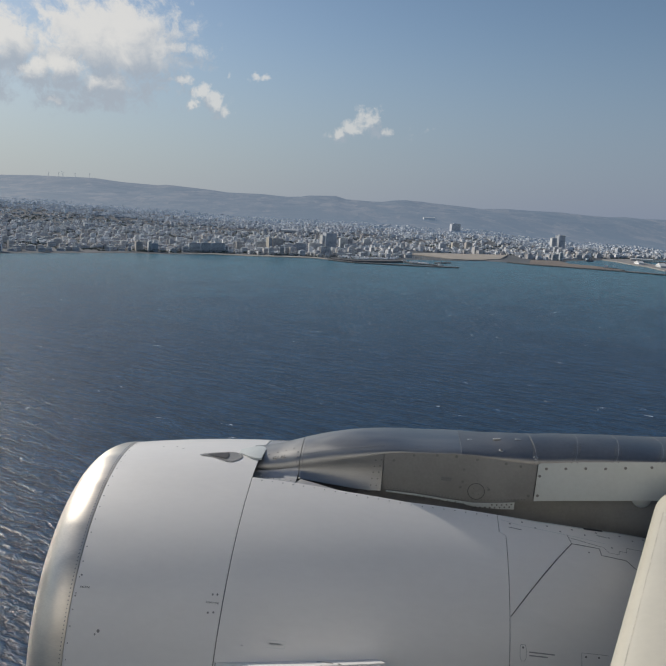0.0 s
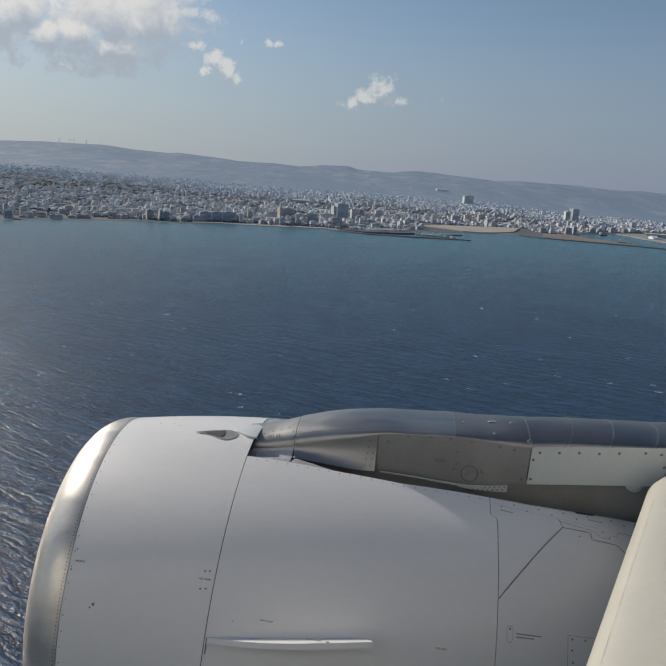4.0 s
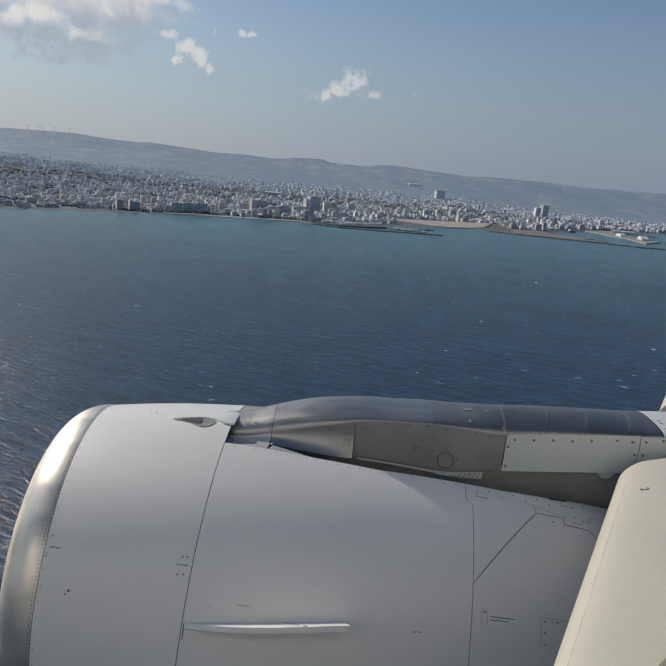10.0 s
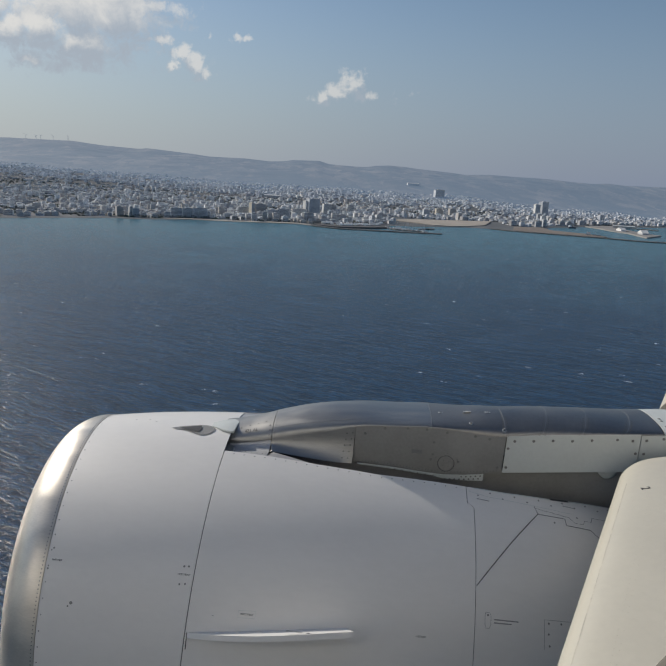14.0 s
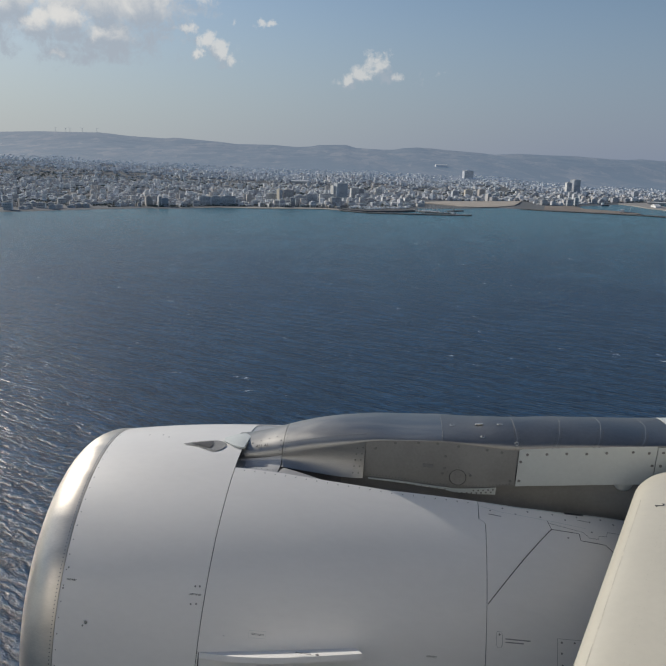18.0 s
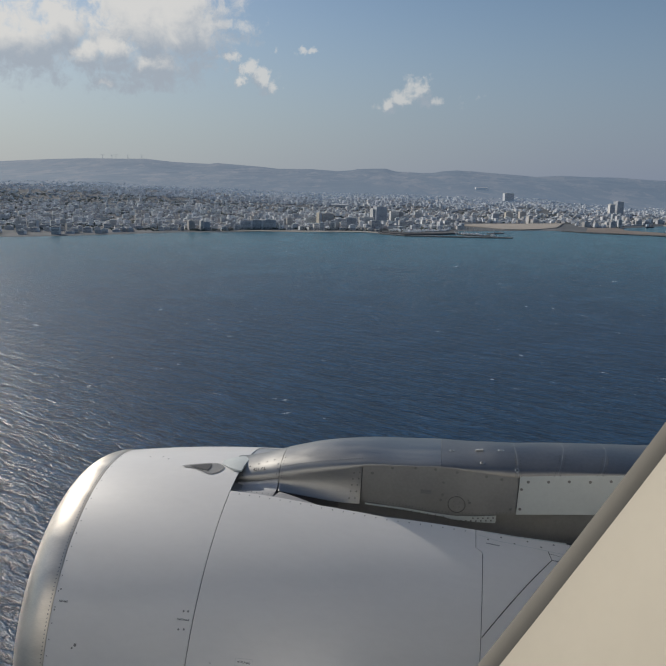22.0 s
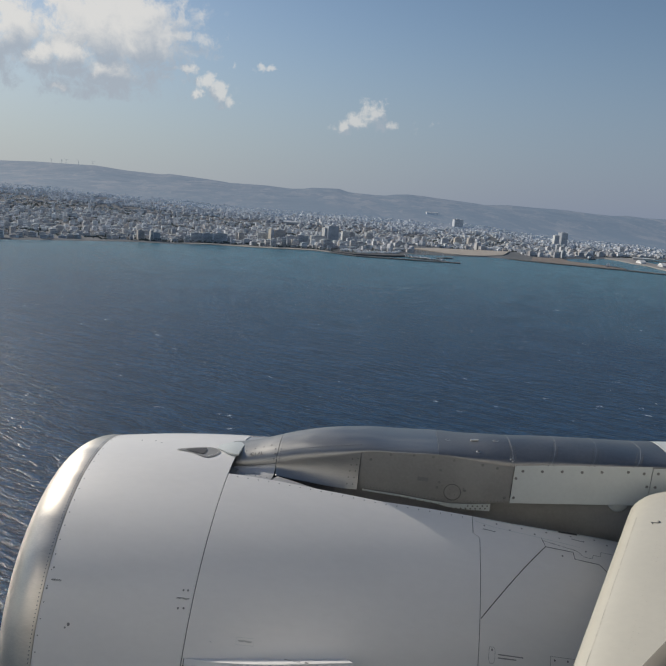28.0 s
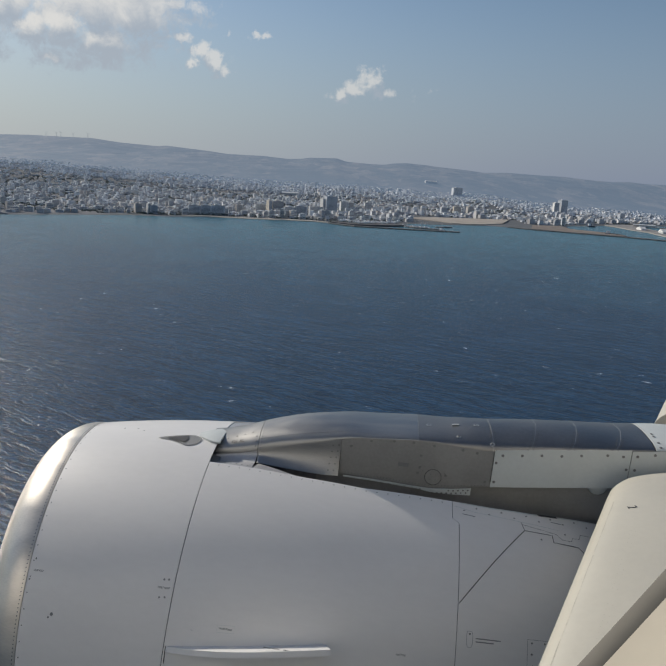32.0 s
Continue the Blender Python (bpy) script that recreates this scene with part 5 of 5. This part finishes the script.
# seafront trees and palms along the promenade
rng = random.Random(4)
verts, faces = [], []
for i in range(260):
    x = rng.uniform(-570, 30)
    y = coast_y(x) + rng.uniform(34, 52)
    z = ground_z(x, y)
    h = rng.uniform(4, 8)
    for k in range(7):
        a = 2 * math.pi * k / 7 + rng.random()
        b = len(verts)
        tip = Vector((x + math.cos(a) * 2.8, y + math.sin(a) * 2.8, z + h - 0.8))
        mid = Vector((x + math.cos(a) * 1.4, y + math.sin(a) * 1.4, z + h + 0.7))
        sd = Vector((-math.sin(a), math.cos(a), 0)) * 0.5
        verts += [Vector((x, y, z + h)), mid + sd, mid - sd, tip]
        faces += [(b, b + 2, b + 1), (b + 1, b + 2, b + 3)]
    b = len(verts)
    verts += [Vector((x - 0.25, y, z - 0.3)), Vector((x + 0.25, y, z - 0.3)), Vector((x, y + 0.4, z - 0.3)), Vector((x, y, z + h))]
    faces += [(b, b + 1, b + 3), (b + 1, b + 2, b + 3), (b + 2, b, b + 3)]
tagged(mesh_object("palm_row", verts, faces, LEAF), "row of palms along the beach promenade", "palms", kind="stuff")

# ---- boats, sheds and ships ----


def boat_template():
    b = root("sailing_boat", Matrix.Translation((70, 2090, 4.6)), "small white boat in the marina", "boat", "boats in the marina")
    bm = bmesh.new()
    deck = [(-5, -1.4), (3, -1.5), (6, 0), (3, 1.5), (-5, 1.4)]
    keel = [(-4.6, -0.7), (2.5, -0.7), (4.6, 0), (2.5, 0.7), (-4.6, 0.7)]
    t = [bm.verts.new((x, y, 1.2)) for x, y in deck]
    k = [bm.verts.new((x, y, 0)) for x, y in keel]
    bm.faces.new(t)
    bm.faces.new(k[::-1])
    for i in range(5):
        bm.faces.new((k[i], k[(i + 1) % 5], t[(i + 1) % 5], t[i]))
    bmesh.ops.recalc_face_normals(bm, faces=bm.faces[:])
    part("hull", bm, HULL, b)
    part("cabin", box_bm(-2.8, 1.8, -1.0, 1.0, 1.2, 2.8, 0.2), HULL, b)
    part("mast", box_bm(0.3, 0.55, -0.12, 0.12, 1.2, 12.0), MAST, b)
    return b


boat = boat_template()
for i in range(125):
    u = TOWN.random()
    if i < 92:
        x, y, z = -25 + 190 * u, 2055 + 105 * TOWN.random() - 45 * u, 0.0
        if y < coast_y(x) + 14:
            y = coast_y(x) + 14 + TOWN.random() * 30
        z = 4.6
    else:
        x, y, z = 165 + 105 * u, 2078 - 75 * u + TOWN.choice([-9, 9]), 0.15
    copy_thing(boat, Matrix.Translation((x, y, z)) @ Matrix.Rotation(TOWN.choice([0.1, 1.6, 2.4]), 4, "Z") @ Matrix.Scale(TOWN.uniform(1.1, 1.9), 4))


def shed(x, y, w, d, h, turn, label):
    z = ground_z(x, y) + 2.3 if ground_z(x, y) < 3 else ground_z(x, y)
    b = root("harbour_shed", Matrix.Translation((x, y, max(z, 3.0))) @ Matrix.Rotation(turn, 4, "Z"), label, "shed", "sheds of the harbour")
    part("wall", box_bm(-w / 2, w / 2, -d / 2, d / 2, 0, h), FACADE, b)
    bm = bmesh.new()
    vs = [bm.verts.new(p) for p in ((-w / 2 - 0.5, -d / 2 - 0.5, h), (w / 2 + 0.5, -d / 2 - 0.5, h), (w / 2 + 0.5, d / 2 + 0.5, h), (-w / 2 - 0.5, d / 2 + 0.5, h), (-w / 2 - 0.5, 0, h + d * 0.14), (w / 2 + 0.5, 0, h + d * 0.14))]
    for f in ((0, 1, 5, 4), (2, 3, 4, 5), (0, 4, 3), (1, 2, 5), (3, 2, 1, 0)):
        bm.faces.new([vs[i] for i in f])
    part("roof", bm, SHED, b)


shed(1095, 2665, 75, 18, 7, -0.35, "long white-roofed harbour shed")
shed(1028, 2340, 20, 60, 5, -0.15, "white-roofed warehouse on the harbour quay")
shed(1008, 2470, 18, 44, 5, 0.0, "white-roofed warehouse on the harbour quay")
shed(-12, 2220, 26, 14, 6, 0.1, "pale tent-roofed restaurant at the marina")
shed(430, 3770, 60, 24, 9, 0.1, "large pale shed inland")
shed(-230, 2970, 70, 30, 9, 0.05, "large flat sports hall with a pale roof")


def ship(x, y, ln, turn, label):
    b = root("ship", Matrix.Translation((x, y, -0.6)) @ Matrix.Rotation(turn, 4, "Z"), label, "ship")
    bm = bmesh.new()
    deck = [(-ln / 2, -4), (ln * 0.35, -4), (ln / 2, 0), (ln * 0.35, 4), (-ln / 2, 4)]
    t = [bm.verts.new((px, py, 5)) for px, py in deck]
    k = [bm.verts.new((px * 0.95, py * 0.7, 0)) for px, py in deck]
    bm.faces.new(t)
    bm.faces.new(k[::-1])
    for i in range(5):
        bm.faces.new((k[i], k[(i + 1) % 5], t[(i + 1) % 5], t[i]))
    bmesh.ops.recalc_face_normals(bm, faces=bm.faces[:])
    part("hull", bm, SHIP, b)
    part("bridge", box_bm(-ln * 0.42, -ln * 0.2, -3, 3, 5, 12, 0.4), HULL, b)
    part("mast", box_bm(ln * 0.1, ln * 0.12, -0.3, 0.3, 5, 14), MAST, b)


ship(865, 2548, 34, 0.3, "grey ship moored at the quay")
ship(802, 2168, 44, -0.5, "dark moored barge by the harbour wall")
ship(1224, 2408, 14, 0.2, "small white boat outside the harbour")


def turbine(x, y):
    z = ground_z(x, y) - 1
    b = root("wind_turbine", Matrix.Translation((x, y, z)), "pale wind turbine on the hill ridge", "wind turbine", "turbines on the ridge")
    bm = bmesh.new()
    bmesh.ops.create_cone(bm, cap_ends=True, segments=8, radius1=1.0, radius2=0.6, depth=26)
    for v in bm.verts:
        v.co.z += 13
    part("tower", bm, SHED, b)
    for k in range(3):
        a = TOWN.random() * 0.6 + 2 * math.pi * k / 3
        d, n = Vector((math.cos(a), 0, math.sin(a))), Vector((-math.sin(a), 0, math.cos(a)))
        bm = bmesh.new()
        c = Vector((0, -1.2, 26))
        q = [c - n * 0.6, c + n * 0.6, c + d * 14 + n * 0.15, c + d * 14 - n * 0.15]
        vs = [bm.verts.new(p) for p in q] + [bm.verts.new(p + Vector((0, 0.4, 0))) for p in q]
        for f in ((0, 1, 2, 3), (7, 6, 5, 4), (0, 4, 5, 1), (1, 5, 6, 2), (2, 6, 7, 3), (3, 7, 4, 0)):
            bm.faces.new([vs[i] for i in f])
        part("blade", bm, SHED, b)


for u in (-0.413, -0.399, -0.393, -0.376, -0.356):
    turbine(u * 4615, 4615)
